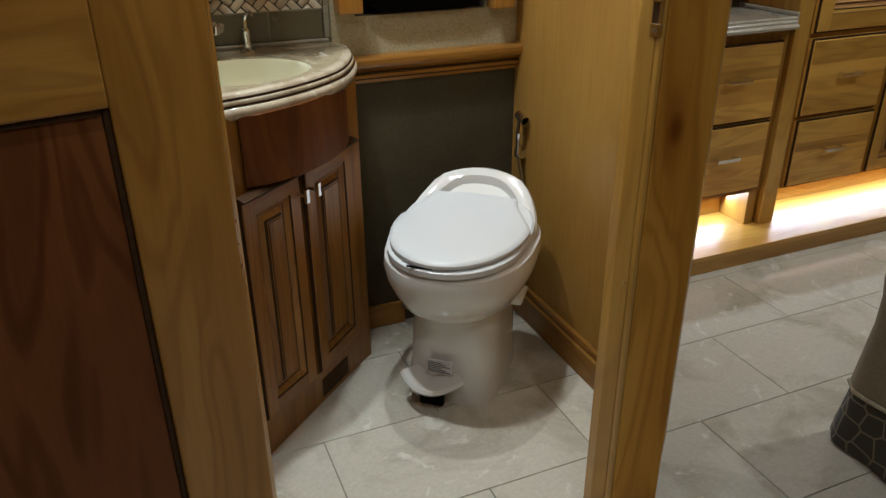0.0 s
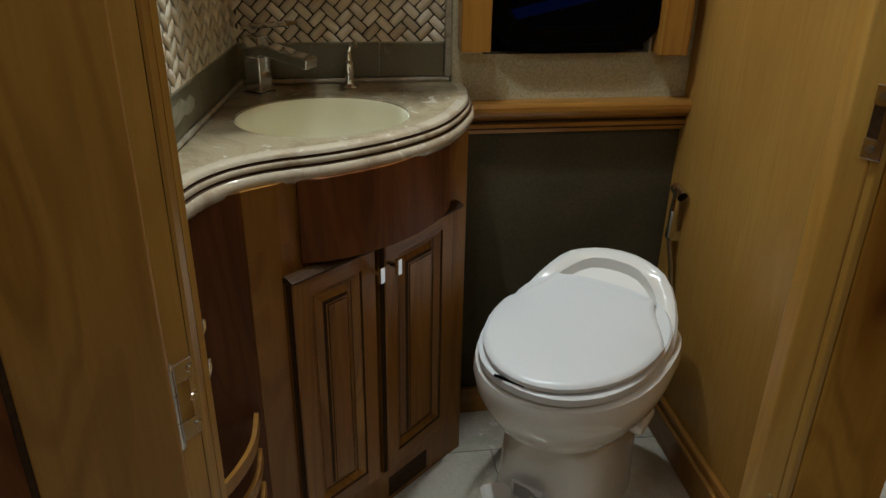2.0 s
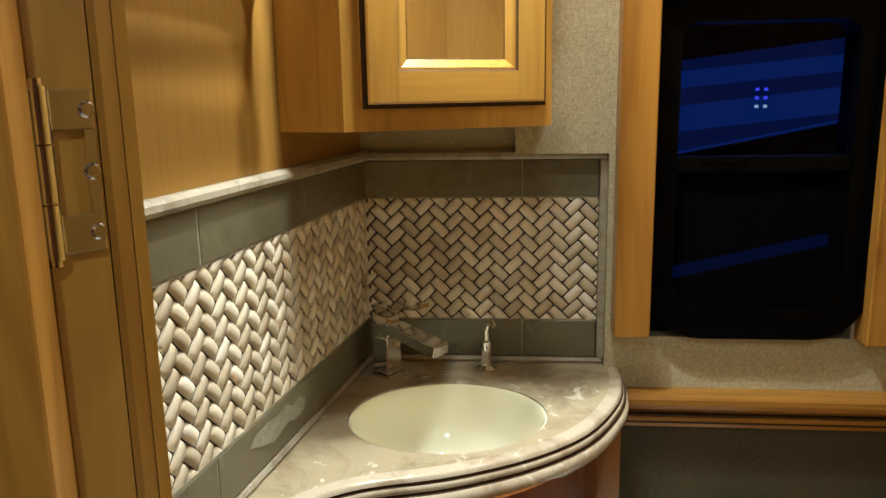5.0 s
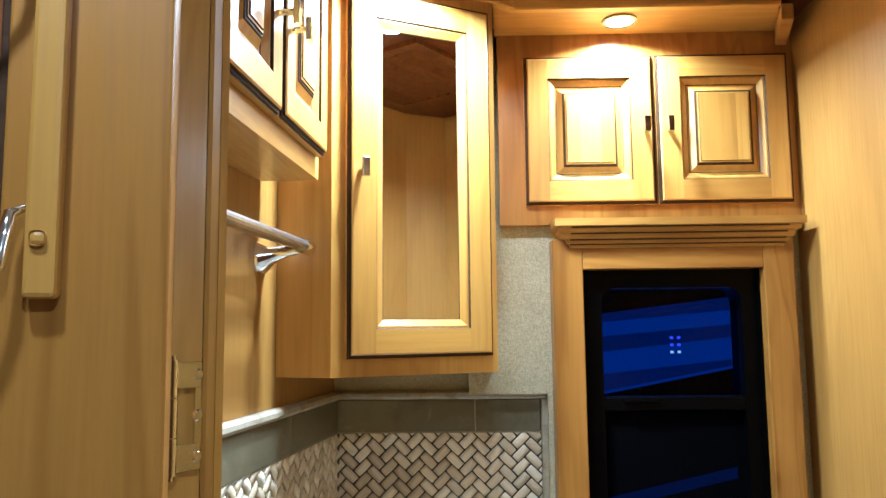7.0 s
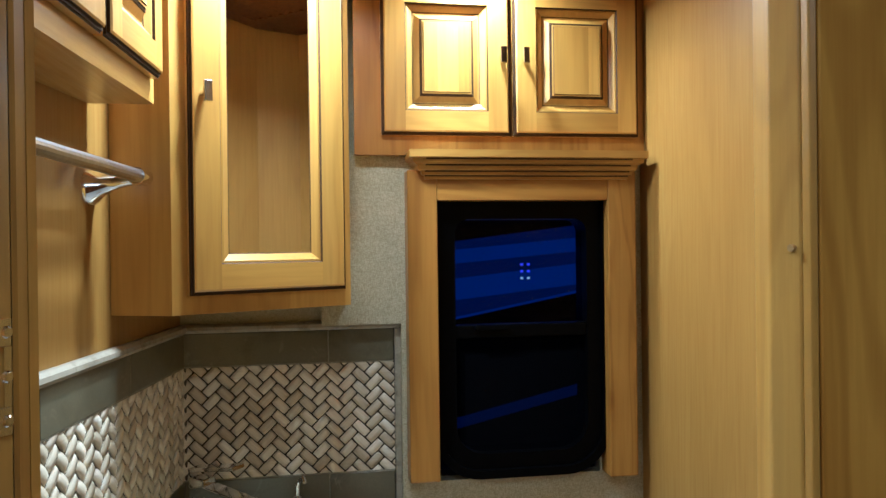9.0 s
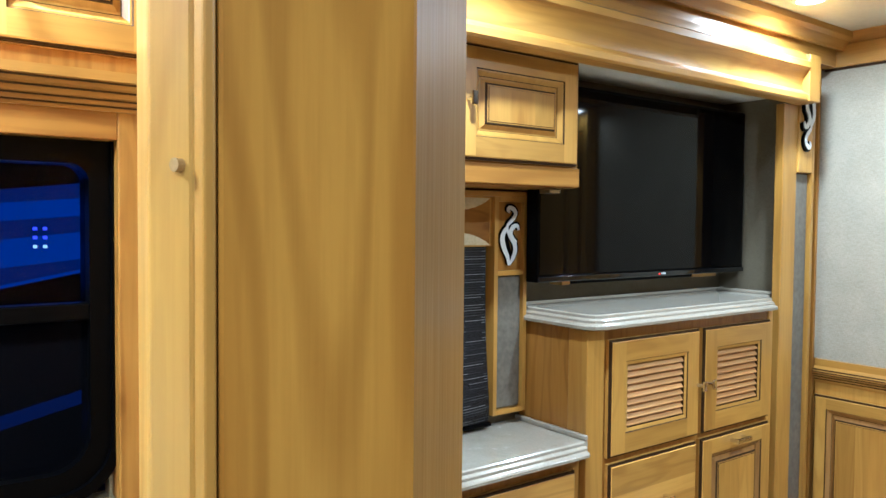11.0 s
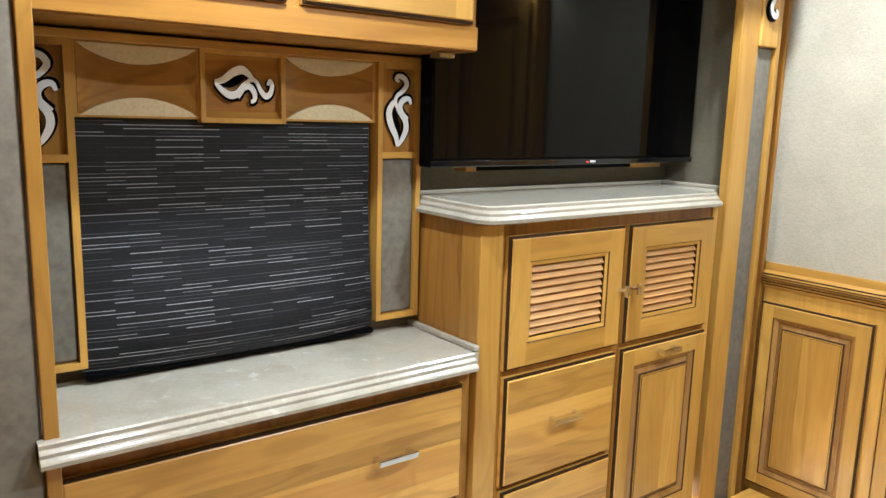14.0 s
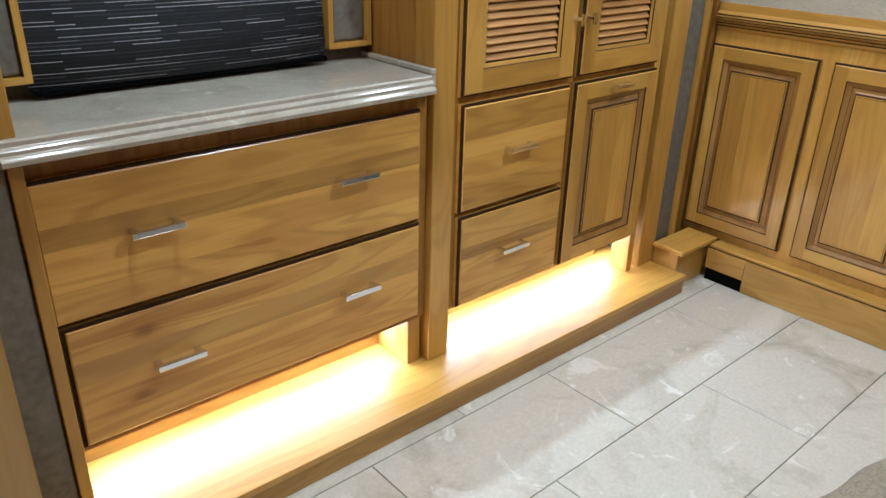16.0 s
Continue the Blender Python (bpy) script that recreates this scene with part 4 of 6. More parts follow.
# light shelf with pucks
shelf = thing("light_shelf", "maple light shelf at the ceiling with puck lights", "shelf")
pl = [(0.995, -0.062), (0.930, -0.190), (0.395, -0.190), (0.255, -0.310), (0.19, -0.57), (0.16, -0.92), on_left(0.893, 0.001), (0.019, -0.900), (0.052, -0.425), (0.068, -0.390), (0.356, -0.243), (0.366, -0.062)]
part("board", prism(pl, 2.054, 2.070), WOOD_H, shelf)
part("fascia", sweep([(0, 0), (0.016, 0.0), (0.018, 0.004), (0.018, 0.030), (0.022, 0.034), (0.026, 0.046), (0, 0.046)], [(0.16, -0.92, 2.050), (0.19, -0.57, 2.050), (0.255, -0.310, 2.050), (0.395, -0.190, 2.050), (0.930, -0.190, 2.050)]), WOOD_H, shelf)
part("glaze_line", sweep([(0.0185, 0.031), (0.0225, 0.031), (0.0225, 0.0345), (0.0185, 0.0345)], [(0.255, -0.310, 2.050), (0.395, -0.190, 2.050), (0.930, -0.190, 2.050)]), GLAZE, shelf)
part("end_bracket", prism([(0.93, -0.205), (0.955, -0.205), (1.0, -0.062), (0.975, -0.062)], 2.020, 2.054, 0.003), WOOD_H, shelf)
PUCK = glow("puck_lens", (1.0, 0.85, 0.62), 14.0)
for px, py in PUCKS:
    pk = thing("puck_light", "lit round puck light under the shelf", "light", "puck lights")
    part("rim", lathe([(0.036, 0.0), (0.036, -0.004), (0.030, -0.005), (0.028, -0.001)], (px, py, 2.0675)), NICKEL, pk)
    part("lens", lathe([(0.0, -0.002), (0.027, -0.002), (0.027, -0.0035), (0.0, -0.0035)], (px, py, 2.0675)), PUCK, pk)
for root in (over, corner, side, bar, shelf):
    root.location.z = 0.014

# ---- toilet ----
toilet = thing("toilet", "white ceramic pedal-flush toilet with closed lid", "toilet")
TC, TA = Vector((0.697, -0.366)), radians(-41)
tm = Matrix.Translation((TC.x, TC.y, 0)) @ Matrix.Rotation(TA, 4, "Z") @ Matrix.Diagonal((1.05, 1.05, 1.0, 1))


def egg(w, front, back, n=40, p=2.2, pb=2.6):
    """Plan outline, front along -y."""
    pts = []
    for k in range(n):
        a = 2 * math.pi * k / n
        c, s = math.cos(a), math.sin(a)
        ex = p if s < 0 else pb
        x = math.copysign(abs(c) ** (2 / ex), c) * w
        y = math.copysign(abs(s) ** (2 / ex), s) * (front if s < 0 else back)
        pts.append((x, y))
    return pts


def loft(rows, parent, name, material, label="", cap=True):
    """rows: (outline, z or function of x, y)."""
    bm = bmesh.new()
    R = []
    for o, z in rows:
        R.append([bm.verts.new((x, y, z(x, y) if callable(z) else z)) for x, y in o])
    n = len(R[0])
    for r0, r1 in zip(R, R[1:]):
        for i in range(n):
            bm.faces.new((r0[i], r0[(i + 1) % n], r1[(i + 1) % n], r1[i]))
    if cap:
        bm.faces.new(R[0][::-1])
        bm.faces.new(R[-1])
    bm.transform(tm)
    return smooth(part(name, bm, material, parent, label), 35)


def shift(o, dy, dx=0.0):
    return [(x + dx, y + dy) for x, y in o]


H = 0.425
loft([(shift(egg(0.120, 0.172, 0.15, p=5, pb=4), 0.024), 0.0), (shift(egg(0.120, 0.172, 0.15, p=5, pb=4), 0.024), 0.012), (shift(egg(0.117, 0.166, 0.15, p=4, pb=4), 0.022), 0.10), (shift(egg(0.113, 0.165, 0.15, p=3.4, pb=4), 0.022), 0.22),
      (shift(egg(0.114, 0.172, 0.17, p=2.6, pb=3.4), 0.024), 0.250), (shift(egg(0.126, 0.190, 0.17, p=2.4, pb=3.2), 0.022), 0.264), (shift(egg(0.152, 0.222, 0.18, pb=3), 0.018), 0.286), (shift(egg(0.172, 0.242, 0.19, pb=3), 0.015), 0.325), (shift(egg(0.184, 0.254, 0.195, pb=3), 0.012), 0.360), (shift(egg(0.188, 0.258, 0.20, pb=3), 0.01), 0.395), (shift(egg(0.184, 0.255, 0.20, pb=3), 0.01), 0.415), (shift(egg(0.170, 0.240, 0.19, pb=3), 0.01), H)],
     toilet, "bowl", CERAMIC)
zr = lambda x, y: H + 0.002 + 0.115 * max(0.0, min(1.0, (y - 0.005) / 0.165)) ** 1.25 * max(0.0, 1 - 0.35 * (abs(x) / 0.17) ** 2)
back_o, back_i = shift(egg(0.176, 0.10, 0.190, pb=2.25), 0.025), shift(egg(0.140, 0.08, 0.150, pb=2.3), 0.025)
loft([(back_o, H - 0.02), (back_o, lambda x, y: zr(x, y) - 0.012), (shift(egg(0.170, 0.097, 0.184, pb=2.25), 0.025), lambda x, y: zr(x, y) - 0.003), (shift(egg(0.160, 0.092, 0.174, pb=2.25), 0.025), zr), (shift(egg(0.150, 0.085, 0.162, pb=2.3), 0.025), lambda x, y: zr(x, y) - 0.003), (back_i, lambda x, y: zr(x, y) - 0.012), (back_i, lambda x, y: max(H - 0.01, zr(x, y) - 0.038))], toilet, "back_rim", CERAMIC, "raised ceramic rim behind the lid")
tilt = lambda base: (lambda x, y: base + 0.055 * max(0.0, (y - 0.02)) / 0.15)
seat_o = shift(egg(0.172, 0.238, 0.15, pb=3), -0.008)
loft([(shift(egg(0.165, 0.232, 0.145, pb=3), -0.008), tilt(H + 0.001)), (seat_o, tilt(H + 0.004)), (seat_o, tilt(H + 0.018)), (shift(egg(0.167, 0.233, 0.147, pb=3), -0.008), tilt(H + 0.022))], toilet, "seat", SEAT, "white plastic seat")


def lid_line(inset, front=0.238, wide=0.170, back=0.118, neck=0.112, n=10):
    """Lid outline: round front, sides drawn in to a straight rear edge."""
    side = []
    for k in range(n + 1):
        u = k / n
        side.append((wide - inset - (wide - neck) * (3 * u * u - 2 * u ** 3), u * (back - inset)))
    rear = [((neck - inset) * (1 - 2 * k / n), back - inset) for k in range(1, n)]
    nose = [(-(wide - inset) * math.cos(math.pi * k / (2 * n)), -(front - inset) * math.sin(math.pi * k / (2 * n))) for k in range(1, 2 * n)]
    return shift(side + rear + [(-x, y) for x, y in side[::-1]] + nose, -0.006)


loft([(lid_line(0.006), tilt(H + 0.0245)), (lid_line(0.0), tilt(H + 0.028)), (lid_line(0.0), tilt(H + 0.036)), (lid_line(0.004), tilt(H + 0.041)), (lid_line(0.012), tilt(H + 0.044)), (lid_line(0.05), tilt(H + 0.046))], toilet, "lid", SEAT, "closed white plastic lid")
# black strip in place of the shade under the lid's front edge
bm = box(-0.030, 0.030, -0.240, -0.236, H + 0.022, H + 0.026)
bm.transform(tm @ Matrix.Translation((-0.03, 0, 0)))
part("lid_gap", bm, BLACK, toilet, "black strip for the shade of the finger gap")
bm = bmesh.new()
ped = [(x, -0.150 - 0.055 * math.cos(x / 0.078 * math.pi / 2) , 0.060 + 0.012 * (x / 0.07) ** 2) for x in [(-0.072 + 0.012 * k) for k in range(13)]]
sweep([(-0.045, 0.018), (0.0, 0.0), (0.012, 0.003), (0.018, 0.012), (0.012, 0.020), (-0.045, 0.026)], ped, bm=bm)
bm.transform(tm @ Matrix.Translation((-0.03, 0, 0)))
smooth(part("pedal", bm, CERAMIC, toilet, "off-white flush pedal"), 45)
# no hollow is cut here: a black block gives the shade below the pedal
bm = box(-0.062, 0.002, -0.1775, -0.160, 0.006, 0.060, 0.004)
bm.transform(tm)
part("pedal_recess", bm, BLACK, toilet, "black block for the shade under the pedal")
PAPER, _nt, _b = mat("label_paper", (0.66, 0.66, 0.66), 0.6)
INK, _nt, _b = mat("label_ink", (0.05, 0.05, 0.06), 0.6)
lm = tm @ Matrix.Translation((-0.012, -0.1625, 0.100))
bm = box(-0.034, 0.034, -0.001, 0.004, 0.0, 0.040, 0.0)
bm.transform(lm)
lab = part("label", bm, PAPER, toilet, "printed white safety label")
for k in range(6):
    bm = box(-0.029, 0.029 - 0.011 * (k % 3), -0.0016, 0.001, 0.005 + 0.0055 * k, 0.0075 + 0.0055 * k)
    bm.transform(lm)
    part("print_bar", bm, INK, lab)
bm = box(0.110, 0.160, -0.02, 0.06, 0.25, 0.275, 0.008)
bm.transform(tm)
smooth(part("hinge_cover", bm, CERAMIC, toilet))
spray = thing("bidet_sprayer", "chrome hand sprayer in a wall bracket", "sprayer")
wx, wy = 0.997, -0.112
part("wall_bracket", box(wx - 0.012, wx + 0.016, wy - 0.014, wy + 0.014, 0.520, 0.548, 0.003), CHROME, spray)
part("handle", tube([(wx - 0.012, wy - 0.012, 0.532), (wx - 0.010, wy - 0.012, 0.600), (wx - 0.006, wy - 0.008, 0.640)], [0.0085, 0.0105, 0.009], 12), CHROME, spray)
part("head", tube([(wx - 0.010, wy + 0.002, 0.655), (wx - 0.004, wy - 0.030, 0.640)], [0.0125, 0.016], 14), CHROME, spray, "chrome spray nozzle")
part("nozzle_face", tube([(wx - 0.0042, wy - 0.0290, 0.6405), (wx - 0.0038, wy - 0.0312, 0.6394)], 0.0125, 14), BLACK, spray, "black nozzle face")
hose = [Vector((wx - 0.012, wy - 0.012, 0.525)).lerp(Vector((wx - 0.02, wy - 0.03, 0.12)), u) + Vector((0.012 * math.sin(u * 5), -0.03 * math.sin(u * 3.1), 0)) for u in [k / 14 for k in range(15)]]
part("hose", tube([tuple(p) for p in hose], 0.0055, 8), NICKEL, spray, "braided grey hose")
pipe = solid("water_pipe", tube([(0.635, -0.052, 0.065), (0.66, -0.10, 0.062), (0.69, -0.13, 0.065)], 0.009, 10), NICKEL, "short grey supply pipe behind the toilet", "pipe")

# ---- bathroom door, opened into the hall ----
door = thing("door_1", "opened maple bathroom door with recessed cherry panels", "door", kind="structure", at=(0.060, -1.030, 0.0))
door.rotation_euler = (0, 0, radians(180 + 13))
DW, T, SW = 0.66, 0.034, 0.139


def dbox(name, x0, x1, z0, z1, material, y0=0.0, y1=T, bev=0.003, label=""):
    return part(name, box(x0, x1, y0, y1, z0, z1, bev), material, door, label)


# local x runs from the hinge to the free edge; the face seen from the hall is at y = T
dbox("stile", 0.014, SW, 0.012, 2.02, STAIN_V)
dbox("stile", DW - SW, DW, 0.012, 2.02, STAIN_V)
dbox("bottom_rail", SW, DW - SW, 0.012, 0.21, WOOD_H)
dbox("middle_rail", SW, DW - SW, 1.033, 1.165, STAIN_H)
dbox("top_rail", SW, DW - SW, 1.88, 2.02, WOOD_H)
DOORP = wood("red_cherry_panel", (0.26, 0.105, 0.030), (0.20, 0.072, 0.019), (0.12, 0.038, 0.010), "z", 0.42, 0.05, 0.9, 0.5, 0.0)
DOORP.node_tree.nodes["Principled BSDF"].inputs["Specular IOR Level"].default_value = 0.15
for za, zb in ((0.21, 1.033), (1.165, 1.88)):
    dbox("panel", SW, DW - SW, za, zb, DOORP, 0.010, T - 0.010, 0.0)
    for x0, x1, z0, z1 in ((SW, SW + 0.008, za, zb), (DW - SW - 0.008, DW - SW, za, zb), (SW + 0.008, DW - SW - 0.008, za, za + 0.008), (SW + 0.008, DW - SW - 0.008, zb - 0.008, zb)):
        dbox("glaze_bead", x0, x1, z0, z1, GLAZE, 0.004, T - 0.006, 0.002)
dbox("hook_board", 0.092, 0.116, 1.455, 2.0, WOOD_V, T, T + 0.018, 0.004, "maple hook board on the door")
dbox("screw_plug", 0.099, 0.111, 1.494, 1.506, KNOT_H, T + 0.018, T + 0.022, 0.004)
for z in (1.468, 1.709):
    smooth(part("coat_hook", tube([(0.118, T + 0.010, z + 0.056), (0.124, T + 0.022, z + 0.050), (0.126, T + 0.027, z + 0.030), (0.128, T + 0.029, z + 0.010), (0.134, T + 0.036, z), (0.147, T + 0.050, z), (0.159, T + 0.058, z + 0.008)], [0.003, 0.0045, 0.005, 0.005, 0.0045, 0.004, 0.004], 12), CHROME, door, "bent chrome coat hook"), 60)
for z in (0.800, 1.357):
    hg = thing("hinge", "polished steel butt hinge on the door jamb", "hinge", "door hinges")
    hg.matrix_basis = Matrix.Translation((0.0405, -1.0203, z)) @ Matrix.Rotation(radians(53), 4, "Z")
    # local x runs along the jamb face from the barrel, local -y points out of it
    for za, zb in ((-0.048, -0.017), (-0.016, 0.016), (0.017, 0.048)):
        smooth(part("barrel", tube([(0, 0, za), (0, 0, zb)], 0.0068, 14), CHROME, hg), 50)
    for za in (-0.052, 0.048):
        smooth(part("finial", tube([(0, 0, za), (0, 0, za + 0.004)], 0.0050, 12), CHROME, hg), 50)
    # jamb leaf: an open loop of plate with a screw at each end
    for za, zb in ((-0.046, -0.024), (0.024, 0.046)):
        part("leaf_arm", box(0.005, 0.029, -0.0022, 0.0006, za, zb, 0.0005), CHROME, hg)
    part("leaf_bar", box(0.023, 0.029, -0.0022, 0.0006, -0.0236, 0.0236), CHROME, hg)
    for k in (-0.035, 0.0, 0.035):
        smooth(part("screw", tube([(0.0255, -0.0020, k), (0.0255, -0.0042, k)], [0.0052, 0.0036], 12), CHROME, hg), 50)
    # door leaf from the barrel on to the hinge edge of the door
    leaf = part("leaf", box(-0.036, -0.004, -0.0012, 0.0012, -0.046, 0.046, 0.0005), CHROME, hg)
    leaf.matrix_basis = Matrix.Rotation(radians(40), 4, "Z")
    for k in (-0.034, 0.0, 0.034):
        sc = smooth(part("screw", tube([(-0.024, -0.0010, k), (-0.024, -0.0036, k)], [0.0052, 0.0036], 12), CHROME, hg), 50)
        sc.matrix_basis = leaf.matrix_basis
st = thing("strike_plate", "steel strike plate on the door column", "strike plate")
st.matrix_basis = Matrix.Translation((0.7285, -1.0245, 1.076)) @ Matrix.Rotation(radians(-65), 4, "Z")
# local x runs along the stop towards its corner, local -y points out of it: two screwed lugs and a side bar round the latch hole
for za, zb in ((-0.036, -0.016), (0.016, 0.036)):
    part("lug", box(-0.010, 0.010, -0.0046, -0.0026, za, zb, 0.0006), CHROME, st)
part("side_bar", box(0.003, 0.010, -0.0046, -0.0026, -0.0156, 0.0156), CHROME, st)
# thin dark plate gives the shade of the latch hole
part("recess", box(-0.009, 0.0028, -0.0034, -0.0026, -0.0156, 0.0156), GLAZE, st)
for z in (-0.026, 0.026):
    part("screw", tube([(-0.002, -0.0044, z), (-0.002, -0.0062, z)], 0.004, 10), NICKEL, st)
holder = thing("paper_holder", "chrome two-prong paper holder on the cherry liner", "paper holder")
for zw, zt in ((0.612, 0.640), (0.530, 0.566)):
    smooth(part("wall_plate", tube([(*on_left(0.672, 0.006), zw), (*on_left(0.672, 0.012), zw)], 0.014, 14), CHROME, holder), 50)
    smooth(part("prong", tube([(*on_left(0.672, 0.010), zw), (*on_left(0.668, 0.050), zw + 0.004), (*on_left(0.655, 0.060), zw + 0.008), (*on_left(0.620, 0.061), zw + 0.014), (*on_left(0.592, 0.061), zt - 0.004), (*on_left(0.585, 0.058), zt + 0.008)], 0.0048, 10), CHROME, holder), 60)
rack = thing("magazine_rack", "slatted bentwood rack beside the vanity", "rack")
for k in range(4):
    z = 0.425 - 0.078 * k
    bend = curve_points([(0.052, -0.562), (0.046, -0.605), (0.020, -0.650), (-0.020, -0.690), (-0.058, -0.715)], 4)
    part("slat", sweep([(-0.004, -0.014), (0.004, -0.014), (0.004, 0.014), (-0.004, 0.014)], [(p.x, p.y, z - 0.085 * (i / (len(bend) - 1)) ** 0.8) for i, p in enumerate(bend)]), STAIN_H, rack)

# ---- bedroom: dressers ----
plinth = thing("dresser_plinth", "raised maple plinth lit by toe lights", "plinth")
part("top_board", box(1.10, 3.125, -0.172, 0.235, 0.052, 0.070, 0.002), WOOD_H, plinth)
part("front_board", box(1.10, 3.125, -0.166, -0.150, 0.0, 0.052), WOOD_H, plinth)
low = thing("low_dresser", "low knotty alder dresser with two wide drawers", "dresser")
part("body", box(1.195, 2.096, -0.008, 0.235, 0.205, 0.803), STAIN_V, low)
part("left_stile", box(1.178, 1.2145, -0.0105, 0.02, 0.0702, 0.803), WOOD_V, low)
part("toe_back", box(1.215, 2.08, 0.130, 0.150, 0.0702, 0.205), WOOD_H, low, "lit toe space back board")
part("foot", box(2.045, 2.085, -0.006, 0.13, 0.0702, 0.205, 0.002), WOOD_V, low)
drawer_front(low, 1.222, 2.066, 0.492, 0.768, -0.029, [(1.421, 0.645), (1.869, 0.650)])
drawer_front(low, 1.232, 2.066, 0.222, 0.486, -0.029, [(1.431, 0.359), (1.870, 0.368)])
tall = thing("tall_dresser", "tall alder dresser with louvred doors and drawers", "dresser")
part("body", box(2.1015, 3.004, -0.026, 0.235, 0.205, 1.136), STAIN_V, tall)
part("post", box(2.0985, 2.166, -0.030, 0.04, 0.0702, 1.136, 0.003), WOOD_V, tall)
part("post", box(2.978, 3.006, -0.030, 0.04, 0.0702, 1.136, 0.003), WOOD_V, tall)
part("toe_back", box(2.166, 3.004, 0.130, 0.150, 0.0702, 0.205), WOOD_H, tall, "lit toe space back board")
LOUVRE = wood("louvre_alder", (0.70, 0.42, 0.15), (0.62, 0.335, 0.105), (0.48, 0.235, 0.06), "x", 0.35, 0.2)

# dark sheet that stands for the shade in the gaps between louvres
LOUVRE_BACK = speckle("louvre_gap_shade", (0.035, 0.016, 0.010), (0.02, 0.010, 0.006), 0.9, 200)


def louvre_door(parent, x0, x1, z0, z1, y, knob_right):
    w, h, stile = x1 - x0, z1 - z0, 0.062
    d = new("door")
    d.parent = parent
    d["label"] = "alder door with slanted louvres"
    d.matrix_basis = at(x0, y, z0)
    part("frame", rings_panel(w, h, EDGE + [(stile, 0.0, "f"), (stile + 0.002, 0.003, "g"), (stile + 0.012, 0.005, "w"), (stile + 0.013, 0.030, "g")]), [WOOD_V, WOOD_H, GLAZE], d)
    part("backing", box(stile + 0.012, w - stile - 0.012, 0.0285, 0.030, stile + 0.012, h - stile - 0.012), LOUVRE_BACK, d)
    n = 9
    step = (h - 2 * stile - 0.026) / n
    for k in range(n):
        bm = box(stile + 0.0135, w - stile - 0.0135, -0.0030, 0.0030, -step * 0.47, step * 0.47, 0.0022)
        bm.transform(Matrix.Translation((0, 0.0120, stile + 0.013 + step * (k + 0.5))) @ Matrix.Rotation(radians(-38), 4, "X"))
        part("louvre", bm, LOUVRE, d)
    knob(d, w - 0.014 if knob_right else 0.014, h * 0.48, 0.0, 0.030, 0.013)
    return d


louvre_door(tall, 2.174, 2.578, 0.782, 1.106, -0.047, True)
louvre_door(tall, 2.598, 2.972, 0.782, 1.106, -0.047, False)
drawer_front(tall, 2.177, 2.572, 0.484, 0.764, -0.047, [(2.373, 0.633)])
drawer_front(tall, 2.180, 2.575, 0.212, 0.472, -0.047, [(2.367, 0.350)])
dr = panel_door("door", 0.382, 0.552, at(2.594, -0.047, 0.214), tall, stile=0.052, label="tilt-out alder door with raised panel", mats=TRI_WIPED)
pull(dr, 0.185, 0.527, 0.0, 0.075)
ctop = thing("low_countertop", "pale grey marble top of the low dresser", "countertop")
STEP = [(-0.02, 0.0), (0.002, 0.0), (0.006, -0.003), (0.006, -0.010), (0.010, -0.012), (0.014, -0.016), (0.014, -0.022), (0.020, -0.025), (0.024, -0.030), (0.022, -0.038), (0.012, -0.042), (-0.02, -0.042)]
part("slab", box(1.194, 2.094, -0.040, 0.236, 0.805, 0.8465), MARBLE_GREY, ctop)
smooth(part("edge", sweep(STEP, [(1.194, -0.040, 0.847), (2.078, -0.040, 0.847)]), MARBLE_GREY, ctop), 30)
part("end_lip", box(2.082, 2.097, -0.040, 0.236, 0.8468, 0.860, 0.003), MARBLE_GREY, ctop)
ttop = thing("tall_countertop", "pale grey marble top of the tall dresser", "countertop")
part("slab", prism([(2.100, 0.236), (2.100, -0.028), (2.128, -0.050), (2.950, -0.050), (3.020, 0.005), (3.128, 0.02), (3.128, 0.236)], 1.138, 1.1795), MARBLE_GREY, ttop)
smooth(part("edge", sweep(STEP, [(2.100, 0.20, 1.180), (2.100, -0.026, 1.180), (2.109, -0.043, 1.180), (2.128, -0.050, 1.180), (2.950, -0.050, 1.180), (3.015, 0.0, 1.180)]), MARBLE_GREY, ttop), 30)
part("back_lip", box(2.10, 3.12, 0.222, 0.238, 1.1798, 1.190, 0.002), MARBLE_GREY, ttop)
part("side_lip", box(3.06, 3.075, 0.01, 0.222, 1.1798, 1.190, 0.002), MARBLE_GREY, ttop)

# ---- bedroom: overhead cabinet, valance, shade, television ----
upper = thing("bedroom_overhead_cabinet", "two-door maple cabinet over the bedroom window", "cabinet")
part("body", box(1.190, 2.102, 0.021, 0.235, 1.514, 1.860), STAIN_H, upper)
part("lower_rail", box(1.190, 2.104, 0.014, 0.021, 1.516, 1.566, 0.002), STAIN_H, upper)
for x0, x1, s in ((1.228, 1.650, 1), (1.680, 2.086, 0)):
    dr = panel_door("door", x1 - x0, 0.272, at(x0, 0.000, 1.570), upper, stile=0.055, label="maple door with dark-glazed raised panel")
    knob(dr, (x1 - x0 - 0.020) if s else 0.030, 0.140)
part("under_light", box(2.03, 2.07, 0.05, 0.09, 1.500, 1.510, 0.002), NICKEL, upper)
val = thing("window_valance", "maple window valance with scroll ornaments", "valance")
VY = 0.205
WHITE, _nt, _b = mat("white_lacquer", (0.82, 0.82, 0.80), 0.35)
part("top_rail", box(1.20, 2.092, VY - 0.012, 0.235, 1.492, 1.508, 0.002), WOOD_H, val)


